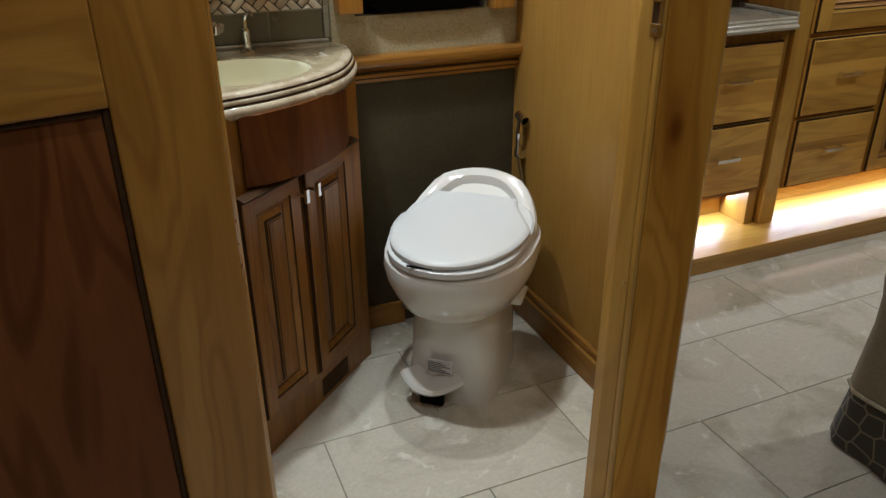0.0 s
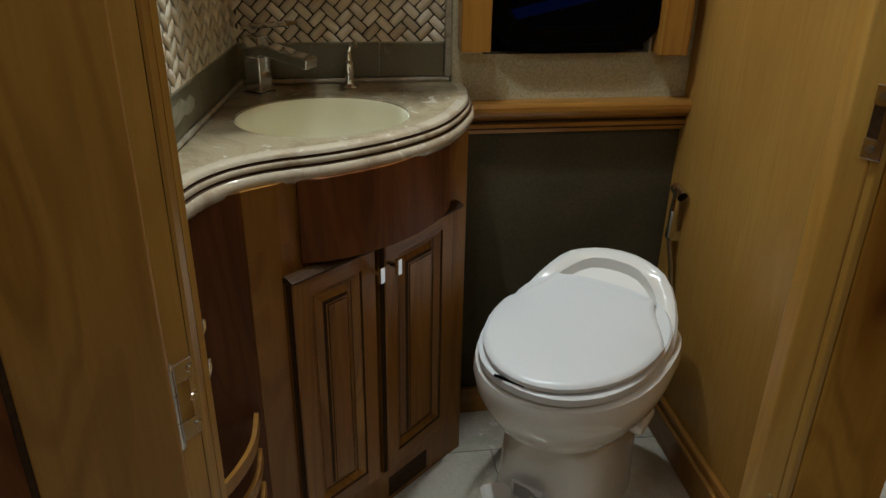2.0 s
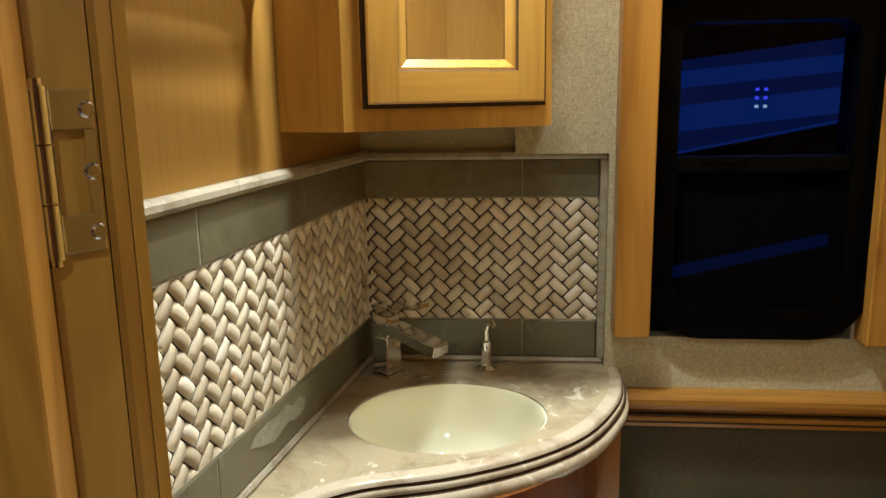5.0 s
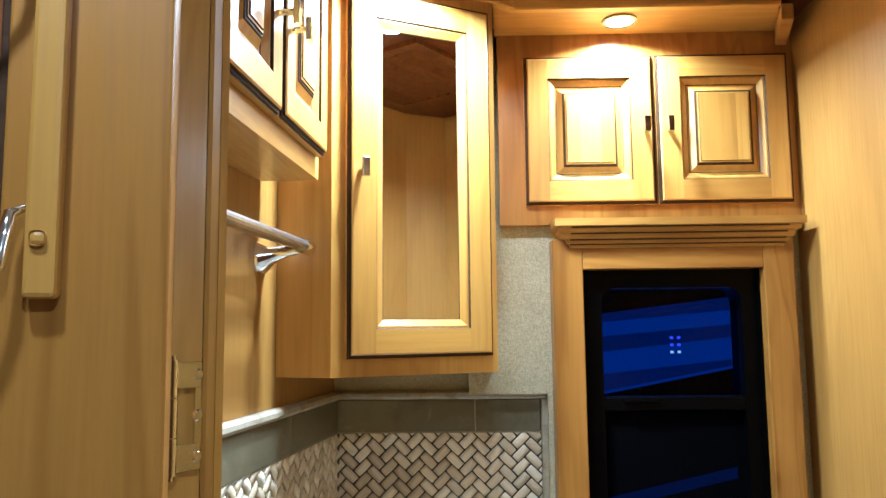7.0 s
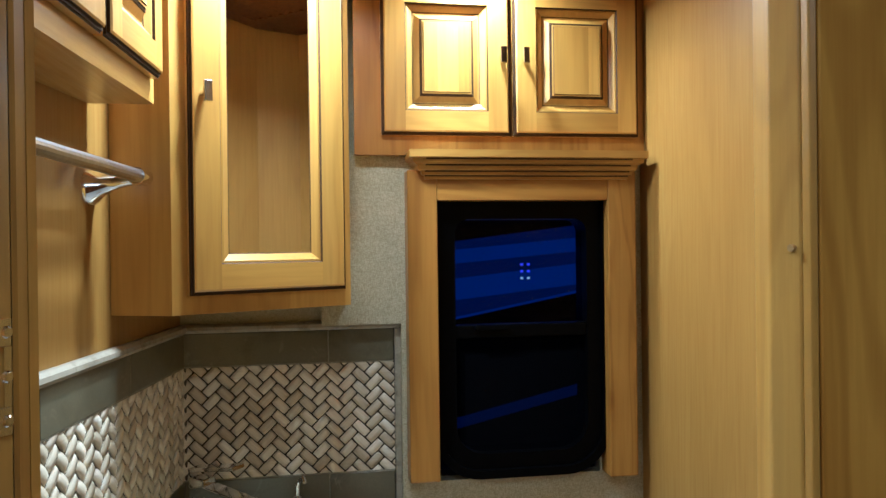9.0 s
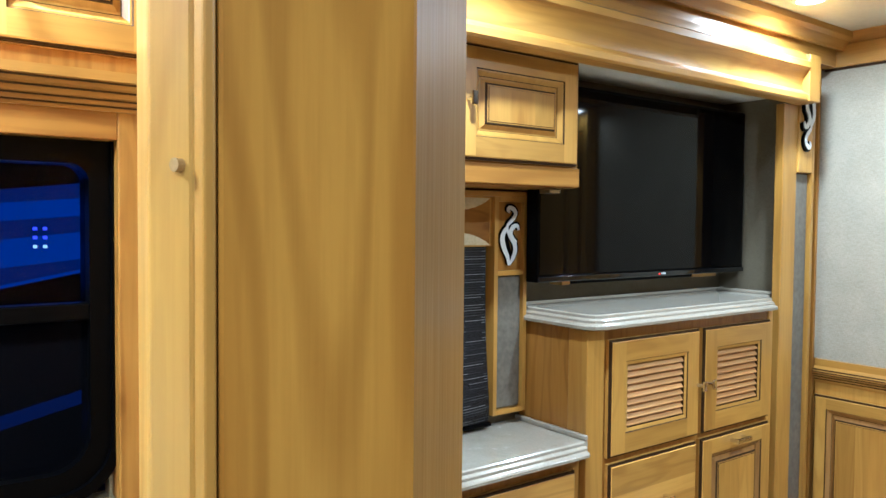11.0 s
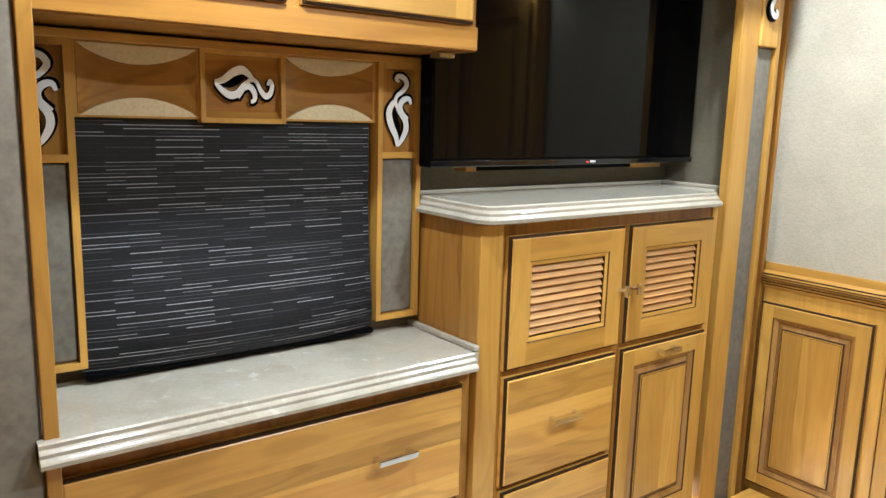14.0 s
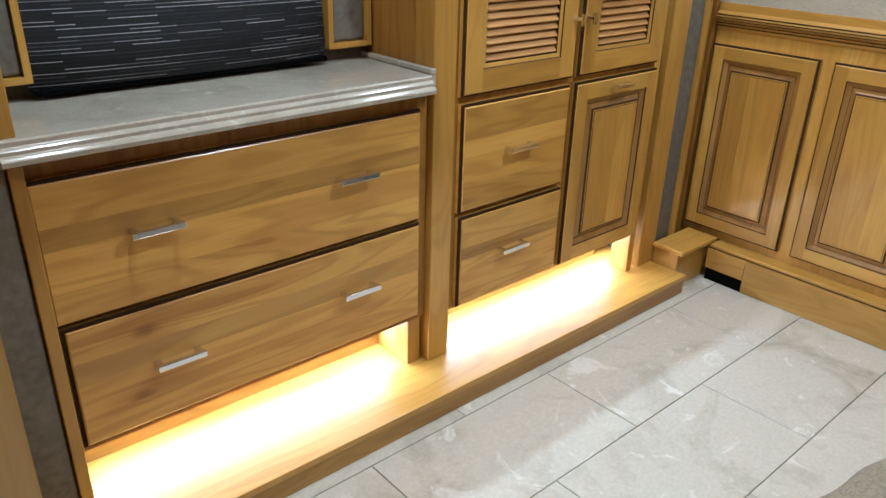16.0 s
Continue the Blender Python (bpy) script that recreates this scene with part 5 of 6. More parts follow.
def frame_box(name, x0, x1, z0, z1, parent, t=0.011, y=VY):
    bm = box(x0, x0 + t, y, 0.238, z0, z1)
    box(x1 - t, x1, y, 0.238, z0, z1, bm=bm)
    box(x0 + t, x1 - t, y, 0.238, z0, z0 + t, bm=bm)
    box(x0 + t, x1 - t, y, 0.238, z1 - t, z1, bm=bm)
    return part(name, bm, WOOD_V, parent)


def concave(name, x0, x1, z0, z1, parent, y=VY, material=None):
    """A hollowed timber face, deepest along its middle, between two bowed leather corners."""
    bm = bmesh.new()
    nx, nz = 14, 8
    g = []
    for i in range(nx + 1):
        for j in range(nz + 1):
            u, v = i / nx, j / nz
            half = 0.5 - 0.10 * math.sin(math.pi * u) ** 0.8
            z = (z0 + z1) / 2 + (v - 0.5) * 2 * half * (z1 - z0)
            g.append(bm.verts.new((x0 + u * (x1 - x0), y + 0.004 + 0.020 * math.sin(math.pi * u) ** 0.7, z)))
    n = nz + 1
    for i in range(nx):
        for j in range(nz):
            bm.faces.new((g[i * n + j], g[(i + 1) * n + j], g[(i + 1) * n + j + 1], g[i * n + j + 1]))
    lo = [g[i * n] for i in range(nx + 1)]
    hi = [g[i * n + nz] for i in range(nx + 1)]
    for rowv in (lo, hi):
        back = [bm.verts.new((v.co.x, y + 0.030, v.co.z)) for v in rowv]
        for i in range(nx):
            bm.faces.new((rowv[i], rowv[i + 1], back[i + 1], back[i]))
    return smooth(part(name, bm, material or STAIN_H, parent), 40)


def leaf_stroke(pts, widths, y0, y1, material, name, parent, m):
    """A flat carved stroke of varying width, seen from -y."""
    P = [Vector((x, 0, z)) for x, z in pts]
    L_, R_ = [], []
    for i, p in enumerate(P):
        d = (P[min(i + 1, len(P) - 1)] - P[max(i - 1, 0)]).normalized()
        n = Vector((-d.z, 0, d.x))
        L_.append(p + n * widths[i])
        R_.append(p - n * widths[i])
    o = L_ + R_[::-1]
    bm = bmesh.new()
    f0 = [bm.verts.new((p.x, y0, p.z)) for p in o]
    f1 = [bm.verts.new((p.x, y1, p.z)) for p in o]
    k = len(P)
    for i in range(k - 1):
        for V in (f0, f1):
            bm.faces.new((V[i], V[i + 1], V[2 * k - 2 - i], V[2 * k - 1 - i]))
    n = len(o)
    for i in range(n):
        bm.faces.new((f0[i], f0[(i + 1) % n], f1[(i + 1) % n], f1[i]))
    bm.transform(m)
    return part(name, bm, material, parent)


STROKES = (
    (((-0.50, 0.03), (-0.36, 0.06), (-0.20, 0.15), (-0.04, 0.19), (0.08, 0.14), (0.16, 0.06)), 0.034),
    (((-0.49, 0.02), (-0.39, -0.06), (-0.26, -0.12), (-0.13, -0.10), (0.00, 0.01), (0.13, 0.09)), 0.030),
    (((0.08, 0.10), (0.20, 0.06), (0.28, -0.05), (0.37, -0.12), (0.45, -0.08), (0.485, 0.02), (0.44, 0.07), (0.405, 0.02)), 0.034),
    (((-0.11, -0.15), (-0.01, -0.03), (0.09, -0.01), (0.165, -0.08), (0.17, -0.165), (0.10, -0.20)), 0.036),
)


def scroll(parent, m):
    """A leaf scroll of unit length along x: white strokes over a black ground."""
    orn = new("scroll_ornament")
    orn.parent = parent
    orn["label"] = "white leaf scroll on a black ground"
    for k, (ctrl, wide) in enumerate(STROKES):
        pts = [(p.x, p.y) for p in curve_points(ctrl, 5)]
        n = len(pts)
        wd = [(1.55 if k < 2 else 1.12) * wide * (0.30 + 0.70 * math.sin(math.pi * (0.08 + 0.84 * i / (n - 1)))) for i in range(n)]
        leaf_stroke([(x + 0.016, z - 0.018) for x, z in pts], [w + 0.018 for w in wd], -0.066 - 0.002 * k, 0.0, BLACK, "ground", orn, m)
        leaf_stroke(pts, wd, -0.082 - 0.004 * k, -0.072, WHITE, "leaf", orn, m)
    eye = [(-0.40, 0.0), (-0.25, 0.01), (-0.12, 0.05), (0.0, 0.09)]
    leaf_stroke([(p.x, p.y) for p in curve_points(eye, 4)], [0.012 + 0.034 * math.sin(math.pi * i / 12) for i in range(13)], -0.056, 0.0, BLACK, "ground", orn, m)
    return orn


for x0, x1 in ((1.328, 1.552), (1.736, 1.960)):
    frame_box("frame", x0 - 0.006, x1 + 0.004, 1.354, 1.492, val, 0.007, VY + 0.004)
    concave("hollow_panel", x0 + 0.002, x1 - 0.002, 1.356, 1.490, val)
    for zc, sgn in ((1.358, 1), (1.488, -1)):
        pts = [(x0 + 0.004 + (x1 - x0 - 0.008) * k / 14, zc + sgn * 0.034 * math.sin(math.pi * k / 14) ** 0.8) for k in range(15)]
        bm = bmesh.new()
        rows_ = [[bm.verts.new((x, y, z)) for x, z in pts] + [bm.verts.new((x, y, zc)) for x, z in pts[-2:0:-1]] for y in (VY + 0.001, VY + 0.028)]
        bm.faces.new(rows_[0])
        bm.faces.new(rows_[1])
        for i in range(len(rows_[0])):
            j = (i + 1) % len(rows_[0])
            bm.faces.new((rows_[0][i], rows_[0][j], rows_[1][j], rows_[1][i]))
        part("leather_pad", bm, LEATHER, val, "cream leather pad")
frame_box("frame", 1.553, 1.735, 1.348, 1.494, val, 0.010, VY - 0.006)
part("centre_panel", box(1.562, 1.726, VY + 0.010, VY + 0.020, 1.358, 1.486), STAIN_H, val)
part("centre_hollow_edge", sweep([(0, 0), (0.010, 0.0), (0.0, 0.012)], [(1.564, VY + 0.0095, 1.359), (1.724, VY + 0.0095, 1.359)]), WOOD_H, val)
scroll(val, Matrix.Translation((1.646, VY + 0.0095, 1.424)) @ Matrix.Diagonal((0.125, 0.125, 0.165, 1)))
for x0, x1, flip in ((1.205, 1.320, -1), (1.964, 2.086, -1)):
    pil = new("pilaster")
    pil.parent = val
    pil["label"] = "maple-framed pilaster with grey suede pad"
    frame_box("frame", x0, x1, 0.880, 1.492, pil, 0.013, VY - 0.010)
    part("cross_bar", box(x0 + 0.013, x1 - 0.013, VY - 0.009, 0.235, 1.272, 1.286), WOOD_H, pil)
    part("wood_panel", box(x0 + 0.013, x1 - 0.013, VY + 0.004, VY + 0.012, 1.286, 1.479), STAIN_V, pil)
    smooth(part("suede_pad", box(x0 + 0.014, x1 - 0.014, VY - 0.002, VY + 0.02, 0.894, 1.271, 0.008, 3), SUEDE, pil, "grey suede pad"), 60)
    scroll(pil, Matrix.Translation(((x0 + x1) / 2, VY + 0.0035, 1.383)) @ Matrix.Rotation(radians(90 * flip), 4, "Y") @ Matrix.Diagonal((0.165, 0.12, 0.155, 1)))
SHADE, nt, b = mat("black_shade_cloth", (0.02, 0.02, 0.022), 0.36)
b.inputs["Specular IOR Level"].default_value = 0.26
tc = nt.nodes.new("ShaderNodeTexCoord")
mp = nt.nodes.new("ShaderNodeMapping")
mp.inputs["Scale"].default_value = (1, 1, 1)
nt.links.new(tc.outputs["Object"], mp.inputs["Vector"])
br = nt.nodes.new("ShaderNodeTexBrick")
sep, cmb = nt.nodes.new("ShaderNodeSeparateXYZ"), nt.nodes.new("ShaderNodeCombineXYZ")
nt.links.new(mp.outputs[0], sep.inputs[0])
nt.links.new(sep.outputs[0], cmb.inputs[0])
nt.links.new(sep.outputs[2], cmb.inputs[1])
nt.links.new(cmb.outputs[0], br.inputs["Vector"])
for k, v in (("Scale", 1.0), ("Brick Width", 0.094), ("Row Height", 0.0071), ("Mortar Size", 0.0), ("Bias", 0.0)):
    br.inputs[k].default_value = v
br.inputs["Color1"].default_value, br.inputs["Color2"].default_value = (0, 0, 0, 1), (1, 1, 1, 1)
br.offset, br.squash_frequency = 0.37, 3
lines = ramp(nt, br.outputs["Color"], [(0.0, (0.006, 0.006, 0.007)), (0.35, (0.018, 0.018, 0.02)), (0.62, (0.075, 0.075, 0.08)), (0.93, (0.42, 0.42, 0.42))])
rowpos = maths(nt, "FRACT", maths(nt, "DIVIDE", sep.outputs[2], 0.0071))
thin = ramp(nt, rowpos, [(0.70, (0, 0, 0)), (0.76, (1, 1, 1)), (0.90, (1, 1, 1)), (0.96, (0, 0, 0))])
ground = ramp(nt, noise_tex(nt, coords(nt, (8, 8, 8)), 60, 2.0), [(0.3, (0.0035, 0.0035, 0.0045)), (0.7, (0.009, 0.009, 0.011))])
lines = mix(nt, ground, lines, thin)
fibre = noise_tex(nt, coords(nt, (3, 1, 60)), 30, 3.0)
nt.links.new(mix(nt, lines, ramp(nt, fibre, [(0.35, (0.6, 0.6, 0.6)), (0.65, (1, 1, 1))]), 1.0, "MULTIPLY"), b.inputs["Base Color"])
bump(nt, b, fibre, 0.5, 0.002)
bm = bmesh.new()
prof = [(0.222, 1.36), (0.222, 1.22), (0.219, 1.16), (0.213, 1.09), (0.202, 1.01), (0.191, 0.95), (0.185, 0.90), (0.192, 0.866)]
BOW = ((1.312, 0.55), (1.36, 0.85), (1.44, 1.15), (1.55, 1.35), (1.72, 1.35), (1.83, 1.15), (1.91, 0.85), (1.955, 0.6))
cols = [[bm.verts.new((x, 0.222 - (0.222 - y) * k, z)) for y, z in prof] for x, k in BOW]
for c0, c1 in zip(cols, cols[1:]):
    for j in range(len(prof) - 1):
        bm.faces.new((c0[j], c1[j], c1[j + 1], c0[j + 1]))
sh = thing("roller_blind", "black woven roller blind with pale dashes", "blind")
smooth(part("cloth", bm, SHADE, sh))
part("hem_bar", box(1.315, 1.953, 0.186, 0.203, 0.856, 0.868, 0.004), BLACK, sh)
tv = thing("television", "large black flat television on the slide-out wall", "television")
TVX0, TVX1, TVZ0, TVZ1, TVY = 2.072, 3.090, 1.252, 1.818, 0.140
part("cabinet", box(TVX0, TVX1, TVY, TVY + 0.045, TVZ0, TVZ1, 0.004), BLACK, tv)
SCREEN_TV, _nt, _b = mat("tv_screen", (0.002, 0.002, 0.0022), 0.05)
_b.inputs["Specular IOR Level"].default_value = 0.14
part("screen", box(TVX0 + 0.010, TVX1 - 0.010, TVY - 0.0015, TVY + 0.002, TVZ0 + 0.022, TVZ1 - 0.010), SCREEN_TV, tv, "glossy dark screen")
LOGO, _nt, _b = mat("badge_grey", (0.6, 0.6, 0.6), 0.4)
part("badge", box(2.618, 2.640, TVY - 0.0078, TVY - 0.006, TVZ0 + 0.006, TVZ0 + 0.012), LOGO, tv)
part("standby_light", box(2.606, 2.610, TVY - 0.0078, TVY - 0.006, TVZ0 + 0.006, TVZ0 + 0.010), glow("standby_red", (1.0, 0.02, 0.01), 3.0), tv, "red standby light")
GLOSS, _nt, _b = mat("gloss_black_bezel", (0.004, 0.004, 0.005), 0.06)
smooth(part("bottom_bezel", box(TVX0 + 0.001, TVX1 - 0.001, TVY - 0.007, TVY - 0.0005, TVZ0 + 0.0005, TVZ0 + 0.017, 0.0032, 3), GLOSS, tv, "glossy black lower bezel"), 50)
part("wall_mount", box(2.255, 2.86, TVY + 0.047, 0.238, 1.238, 1.262, 0.002), BLACK, tv, "black mounting rail")
for xa, xb in ((2.22, 2.2545), (2.8605, 3.0)):
    part("mount_block", box(xa, xb, TVY + 0.046, 0.238, 1.236, 1.262, 0.002), WOOD_H, tv, "maple mounting block")

# ---- bedroom: slide-out surround ----
sur = thing("slide_surround", "maple and grey suede surround of the slide-out", "trim", kind="structure")
part("right_trim", box(3.044, 3.133, -0.030, 0.0, 0.0, 1.83, 0.003), WOOD_V, sur)
part("right_edge_trim", box(3.226, 3.246, -0.034, 0.0, 0.0, 1.98, 0.003), WOOD_V, sur)
smooth(part("right_suede", box(3.134, 3.225, -0.022, 0.0, 0.13, 1.60, 0.008, 3), SUEDE, sur, "grey suede pad"), 60)
part("right_block", box(3.134, 3.225, -0.036, 0.0, 1.602, 1.955, 0.004), WOOD_V, sur)
scroll(sur, Matrix.Translation((3.176, -0.0365, 1.798)) @ Matrix.Rotation(radians(90), 4, "Y") @ Matrix.Diagonal((0.225, 0.14, 0.17, 1)))
part("left_trim", box(1.205, 1.2280, -0.032, -0.0110, 0.0702, 1.86, 0.002), WOOD_V, sur)
smooth(part("left_suede", box(1.068, 1.204, -0.026, 0.0, 0.0702, 1.63, 0.008, 3), SUEDE, sur, "grey suede pad"), 60)
part("left_block", box(1.066, 1.204, -0.040, 0.0, 1.632, 1.955, 0.004), WOOD_V, sur)
scroll(sur, Matrix.Translation((1.128, -0.0405, 1.78)) @ Matrix.Rotation(radians(90), 4, "Y") @ Matrix.Diagonal((0.26, 0.14, 0.16, 1)))
BEAM = [(0.0, 0.0), (0.050, 0.0), (0.056, 0.006), (0.056, 0.022), (0.048, 0.030), (0.034, 0.040), (0.032, 0.060), (0.040, 0.085), (0.056, 0.105), (0.064, 0.110), (0.064, 0.128), (0.052, 0.136), (0.050, 0.158), (0.0, 0.158)]
smooth(part("beam", sweep(BEAM, [(1.05, -0.045, 1.828), (3.062, -0.045, 1.828)]), WOOD_H, sur, "curved maple crown beam"), 35)
part("beam_return", box(3.062, 3.133, -0.105, -0.03, 1.83, 1.985, 0.003), WOOD_V, sur)
part("head_board", box(1.05, 3.375, -0.044, 0.0, 1.986, CEIL), WOOD_H, sur)
part("ceiling_crown", sweep([(0, 0), (0.012, 0.0), (0.016, 0.010), (0.030, 0.030), (0.046, 0.040), (0.050, 0.058), (0, 0.058)], [(1.05, -0.060, 2.040), (3.372, -0.060, 2.040)]), WOOD_H, sur)
blk = thing("plinth_block", "stepped maple corner block on the floor", "block")
part("block", box(3.128, 3.330, -0.128, -0.031, 0.0, 0.128, 0.003), WOOD_V, blk)
part("cap", box(3.118, 3.338, -0.150, -0.031, 0.129, 0.146, 0.004), WOOD_H, blk)

# ---- bedroom: end wall ----
end = thing("end_panelling", "wainscoted end wall with cream wallpaper panel", "panelling", kind="structure")
EX = 3.372


def epart(name, y0, y1, z0, z1, depth, material, bev=0.002, label=""):
    return part(name, box(EX - depth, EX + 0.002, min(y0, y1), max(y0, y1), z0, z1, bev), material, end, label)


epart("wallpaper", 0.012, -0.80, 0.93, 1.985, 0.004, PANEL_PAPER, 0.0, "cream mottled wallpaper")
epart("stile", 0.0125, 0.040, 0.0, CEIL, 0.016, STAIN_V)
part("corner_filler", box(3.2465, EX - 0.0005, 0.0405, 0.055, 0.0, 1.98, 0.002), STAIN_V, end)
epart("top_rail", 0.0, -2.7, 1.985, 2.062, 0.018, WOOD_Y)
epart("bead", 0.0, -2.7, 1.977, 1.985, 0.010, GLAZE)
part("ceiling_crown", sweep([(0, 0), (0.012, 0.0), (0.02, 0.012), (0.034, 0.030), (0.038, 0.038), (0, 0.038)], [(EX, -0.06, 2.062), (EX, -2.7, 2.062)]), WOOD_Y, end)
part("chair_rail", sweep([(0, 0), (0.016, 0.0), (0.020, 0.008), (0.020, 0.014), (0.026, 0.018), (0.026, 0.024), (0.033, 0.030), (0.036, 0.040), (0.030, 0.052), (0.020, 0.060), (0.018, 0.084), (0, 0.084)], [(EX, 0.0, 0.846), (EX, -0.81, 0.846)]), WOOD_Y, end)
for du, dz in ((0.0195, 0.0105), (0.0255, 0.0205), (0.0330, 0.0300), (0.0350, 0.0385), (0.0330, 0.0470)):
    part("glaze_line", box(EX - du - 0.0015, EX - du + 0.004, -0.81, 0.0, 0.846 + dz, 0.849 + dz), GLAZE, end)
epart("back_board", 0.0, -0.81, 0.13, 0.846, 0.012, WOOD_V, 0.0)
yy = -0.004
for k in range(2):
    panel_door("wainscot_panel", 0.358, 0.638, Matrix.Translation((EX - 0.033, yy, 0.163)) @ Matrix.Rotation(radians(-90), 4, "Z"), end, stile=0.047, label="maple wainscot panel with dark-glazed mouldings", mats=TRI_WIPED)
    yy -= 0.400
robe = thing("wardrobe", "tall maple wardrobe with panelled doors at the end wall", "wardrobe")
part("body", box(3.300, 3.366, -2.70, -0.815, 0.135, 1.976), WOOD_V, robe)
for k in range(4):
    panel_door("door", 0.44, 1.66, Matrix.Translation((3.280, -0.84 - 0.46 * k, 0.20)) @ Matrix.Rotation(radians(-90), 4, "Z"), robe, stile=0.060, label="tall maple door with raised panel")
part("cornice", box(3.205, 3.300, -2.70, -0.79, 1.952, 1.976, 0.003), WOOD_Y, robe)
pk = thing("wardrobe_light", "lit round puck light under the wardrobe cornice", "light")
part("rim", lathe([(0.034, 0.0), (0.034, -0.004), (0.028, -0.005), (0.026, -0.001)], (3.245, -0.83, 1.9515)), NICKEL, pk)
part("lens", lathe([(0.0, -0.002), (0.025, -0.002), (0.025, -0.0035), (0.0, -0.0035)], (3.245, -0.83, 1.9515)), PUCK, pk)
bb = thing("end_baseboard", "deep maple baseboard with dark top bead", "baseboard", kind="structure")
part("board", box(3.285, EX, -2.7, -0.292, 0.0, 0.118, 0.003), WOOD_Y, bb)
part("board", box(3.285, EX, -0.292, -0.150, 0.046, 0.118), WOOD_Y, bb)
part("bead", box(3.296, EX, -2.7, -0.150, 0.1185, 0.132, 0.004), WOOD_Y, bb)
part("glaze_line", box(3.2935, 3.2962, -2.7, -0.150, 0.1185, 0.1215), GLAZE, bb)
part("floor_vent", box(3.289, EX, -0.290, -0.152, 0.0, 0.045), BLACK, bb, "black floor-level vent")

# ---- bedroom: bed ----
bed = thing("bed", "bed with greige linen cover over a hexagon-patterned skirt", "bed")
HEXM, nt, b = mat("hexagon_skirt_cloth", (0.07, 0.062, 0.045), 0.8)
vo = nt.nodes.new("ShaderNodeTexVoronoi")
vo.feature = "DISTANCE_TO_EDGE"
vo.inputs["Scale"].default_value, vo.inputs["Randomness"].default_value = 20.0, 0.35
nt.links.new(coords(nt), vo.inputs["Vector"])
nt.links.new(ramp(nt, vo.outputs["Distance"], [(0.03, (0.20, 0.18, 0.12)), (0.06, (0.055, 0.048, 0.036))]), b.inputs["Base Color"])
LINEN = weave_cloth("greige_linen", (0.34, 0.29, 0.205), (0.23, 0.19, 0.13))
CORD = speckle("pale_cord", (0.50, 0.44, 0.31), (0.34, 0.29, 0.19), 0.9, 160, 0.4)
BED = [(1.42, -2.74), (1.433, -1.04), (1.447, -1.010), (1.485, -1.008), (1.90, -1.10), (2.90, -1.315), (2.92, -2.74)]


def along(line, step=0.012):
    """Points every step metres on an open line, with the outward normal and the length run."""
    out, run = [], 0.0
    for a, b in zip(line, line[1:]):
        a, b = Vector(a), Vector(b)
        d = b - a
        n = Vector((-d.y, d.x)).normalized()
        k = max(1, int(d.length / step))
        for i in range(k):
            out.append((a + d * (i / k), n, run + d.length * i / k))
        run += d.length
    out.append((Vector(line[-1]), n, run))
    return out


def hanging(rows, fold):
    """Cloth hanging from the bed's edge: rows of (height, outward offset), rippled by folds."""
    bm = bmesh.new()
    pts = along(BED[:6], 0.015)
    cols = []
    for p, n, s in pts:
        col = []
        for z, o in rows:
            w = fold * (math.sin(s * 26 + 7 * z) * 0.6 + noise.noise(Vector((s * 9, z * 6, 1.0))) * 1.6) * (1.2 - z)
            q = p + n * (o + w)
            col.append(bm.verts.new((q.x, q.y, z)))
        cols.append(col)
    for c0, c1 in zip(cols, cols[1:]):
        for k in range(len(rows) - 1):
            bm.faces.new((c0[k], c1[k], c1[k + 1], c0[k + 1]))
    return bm, cols


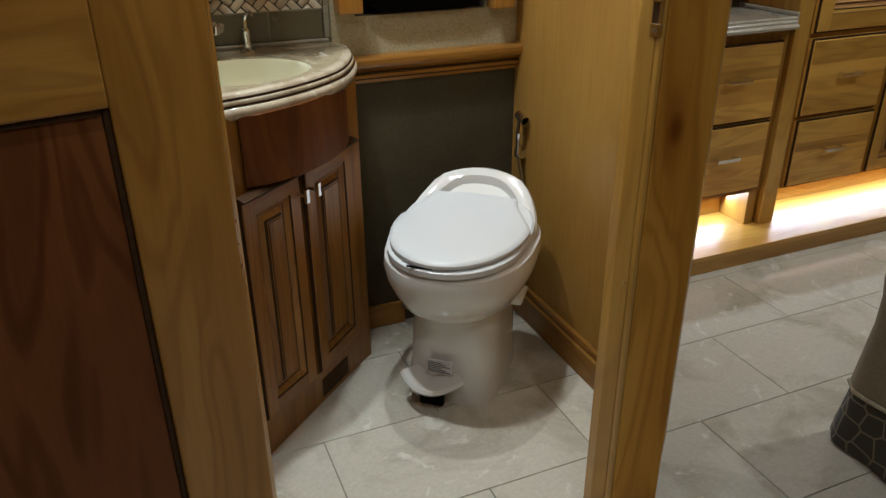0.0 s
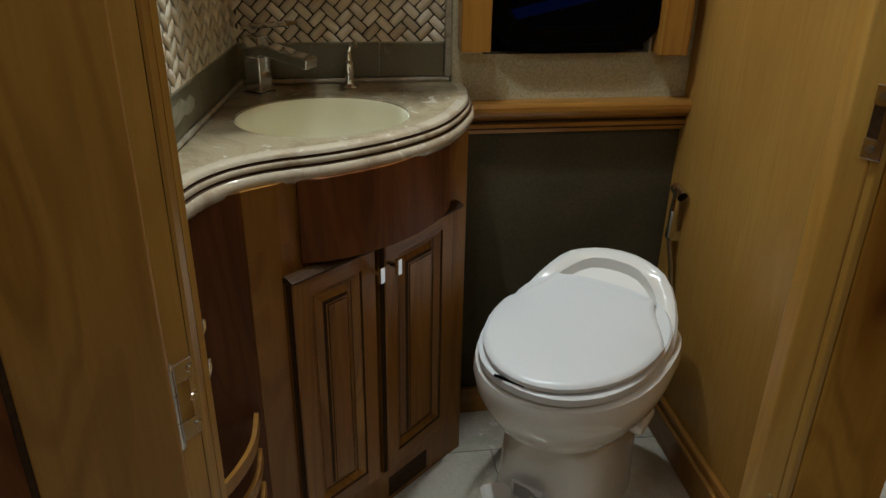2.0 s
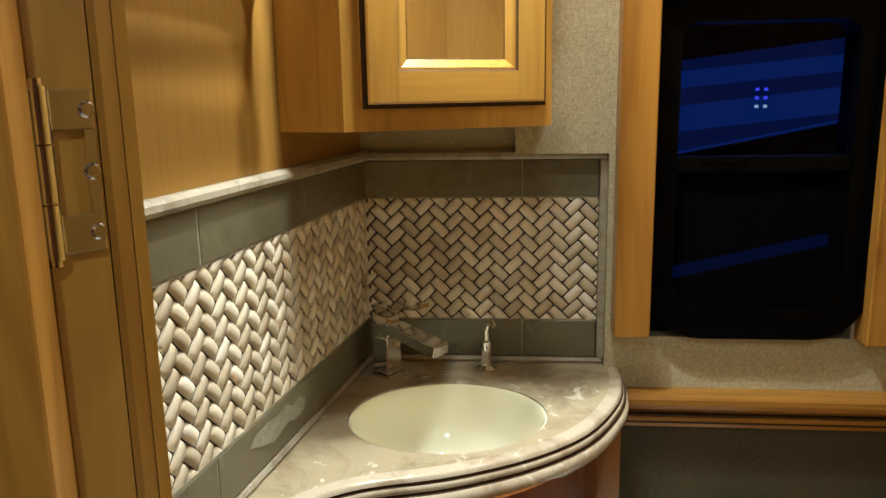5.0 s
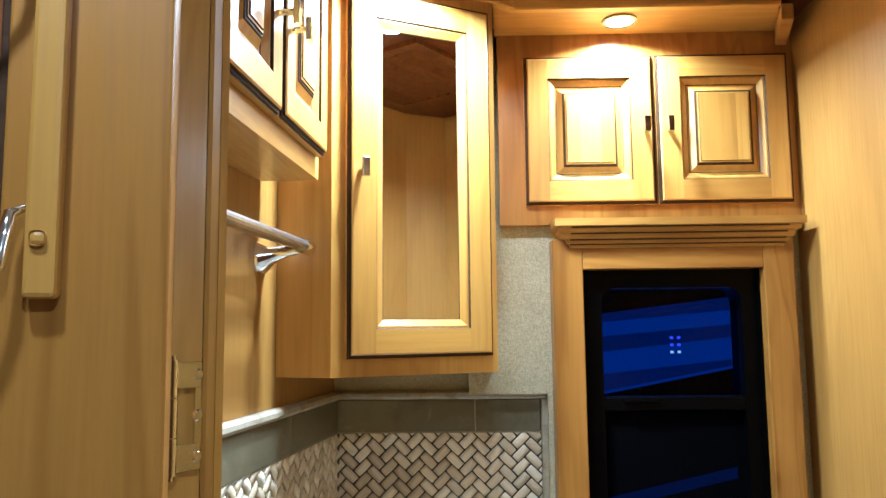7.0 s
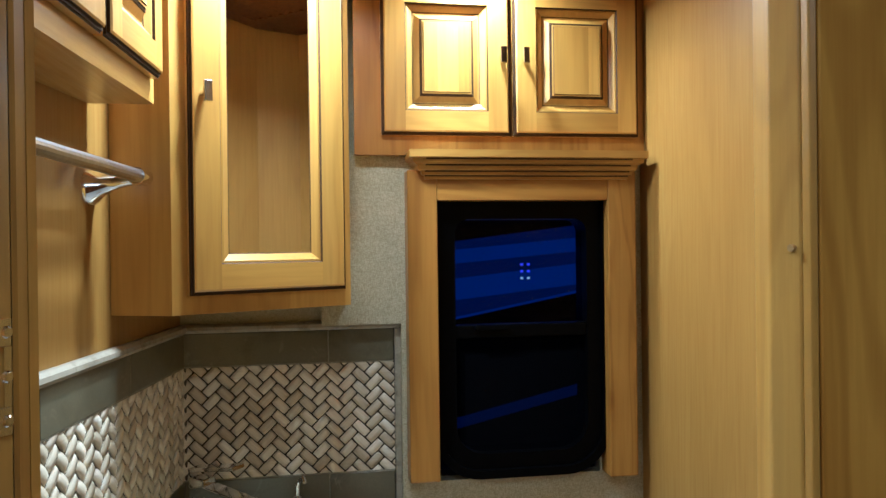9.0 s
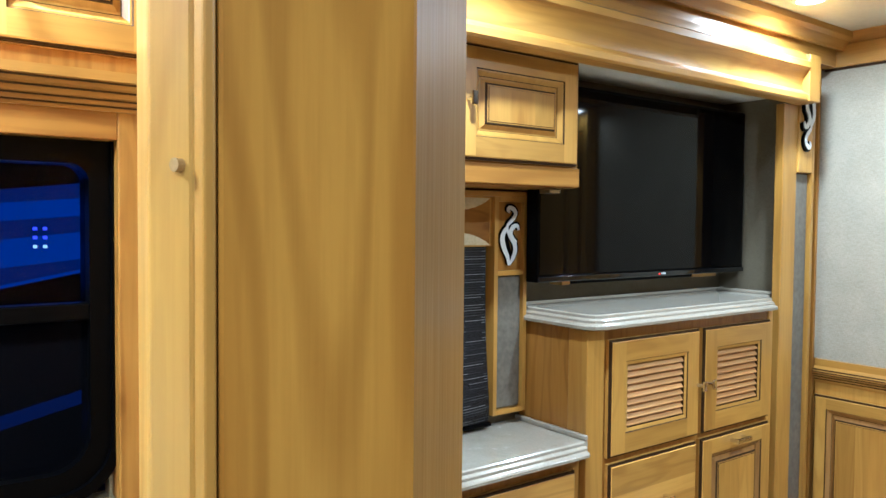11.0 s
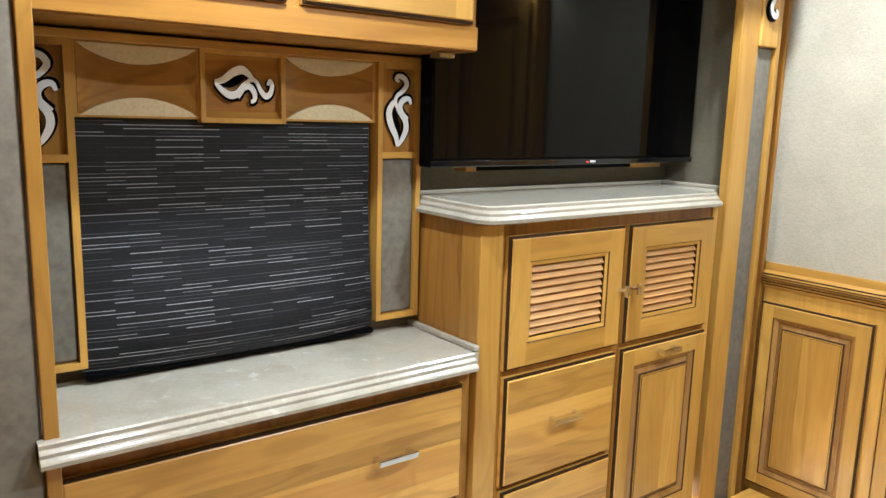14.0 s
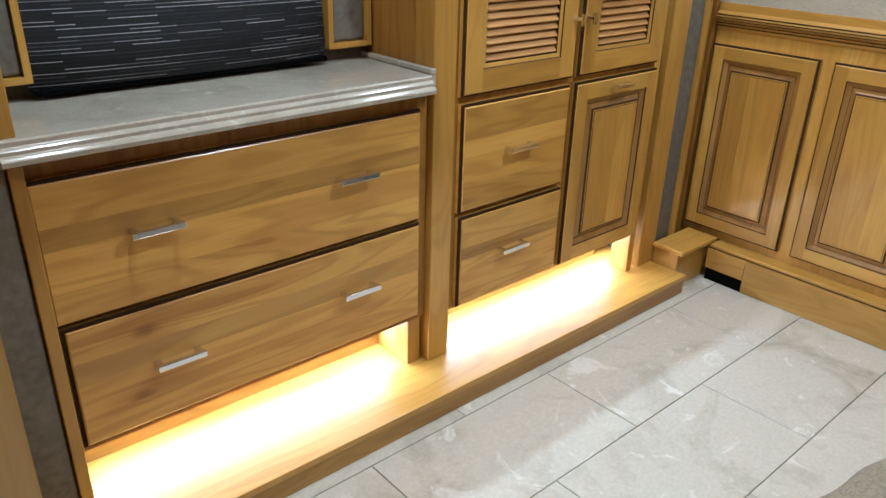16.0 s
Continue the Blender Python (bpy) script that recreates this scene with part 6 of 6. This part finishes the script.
bm, cols = hanging([(0.160, 0.010), (0.20, 0.004), (0.27, -0.006), (0.34, -0.010), (0.41, -0.004), (0.455, 0.006), (0.485, 0.006), (0.500, -0.006), (0.505, -0.03)], 0.008)
bm.faces.new([c[-1] for c in cols] + [bm.verts.new((2.92, -2.74, 0.505))])
ob = part("cover", bm, LINEN, bed, "wrinkled greige linen cover")
smooth(ob, 70)
bm, cols = hanging([(0.008, 0.026), (0.05, 0.020), (0.10, 0.012), (0.168, 0.004)], 0.006)
smooth(part("skirt", bm, HEXM, bed, "dark skirt with pale hexagon lines"), 70)
part("mattress", prism([(x + (0.03 if x < 1.5 else -0.02), y - 0.03 if y > -2 else y) for x, y in BED], 0.0, 0.49), LINEN, bed)
part("cord", tube([(*(p + n * (0.013 + 0.008 * (math.sin(s * 26 + 1.1) * 0.6))), 0.163) for p, n, s in along(BED[:6], 0.03)], 0.0055, 8), CORD, bed, "pale twisted cord at the cover's hem")

# ---- lamps in the ceiling, assumed and out of view ----
for px, py in ((-0.03, -1.46), (0.42, -1.98), (0.33, -0.49)) + BEDROOM_LIGHTS:
    pk = thing("ceiling_light", "assumed round recessed ceiling light, lit and out of view", "light", "ceiling lights")
    part("rim", lathe([(0.050, 0.0), (0.050, -0.005), (0.040, -0.007), (0.038, -0.001)], (px, py, CEIL - (0.0125 if py > -0.9 and px < 1 else 0.0005))), WHITE, pk)
    part("lens", lathe([(0.0, -0.003), (0.037, -0.003), (0.037, -0.005), (0.0, -0.005)], (px, py, CEIL - (0.0125 if py > -0.9 and px < 1 else 0.0005))), PUCK, pk)

# ---- floor tiles ----
TW, TH = 0.610, 0.3085
tile_mesh = {}


def tile_at(x0, x1, y0, y1):
    key = (round(x1 - x0, 4), round(y1 - y0, 4))
    if key not in tile_mesh:
        g = 0.0011
        bm = box(g - key[0] / 2, key[0] / 2 - g, g - key[1] / 2, key[1] / 2 - g, -0.004, 0.0, 0.0012, 1)
        me = bpy.data.meshes.new("tile")
        bm.to_mesh(me)
        bm.free()
        me.materials.append(FLOOR_TILE)
        tile_mesh[key] = me
    ob = new("tile", tile_mesh[key])
    ob.location = ((x0 + x1) / 2, (y0 + y1) / 2, 0.0)
    ob.parent = floor


for r in range(-8, 3):
    y0 = -0.5115 + r * TH
    off = 0.561 if r % 2 == 0 else 0.250
    for c in range(-4, 6):
        x0 = off + c * TW
        if x0 > 3.4 or x0 + TW < -1.58 or y0 > 0.22 or y0 + TH < -2.73:
            continue
        tile_at(max(x0, -1.6), min(x0 + TW, 3.42), max(y0, -2.75), min(y0 + TH, 0.24))
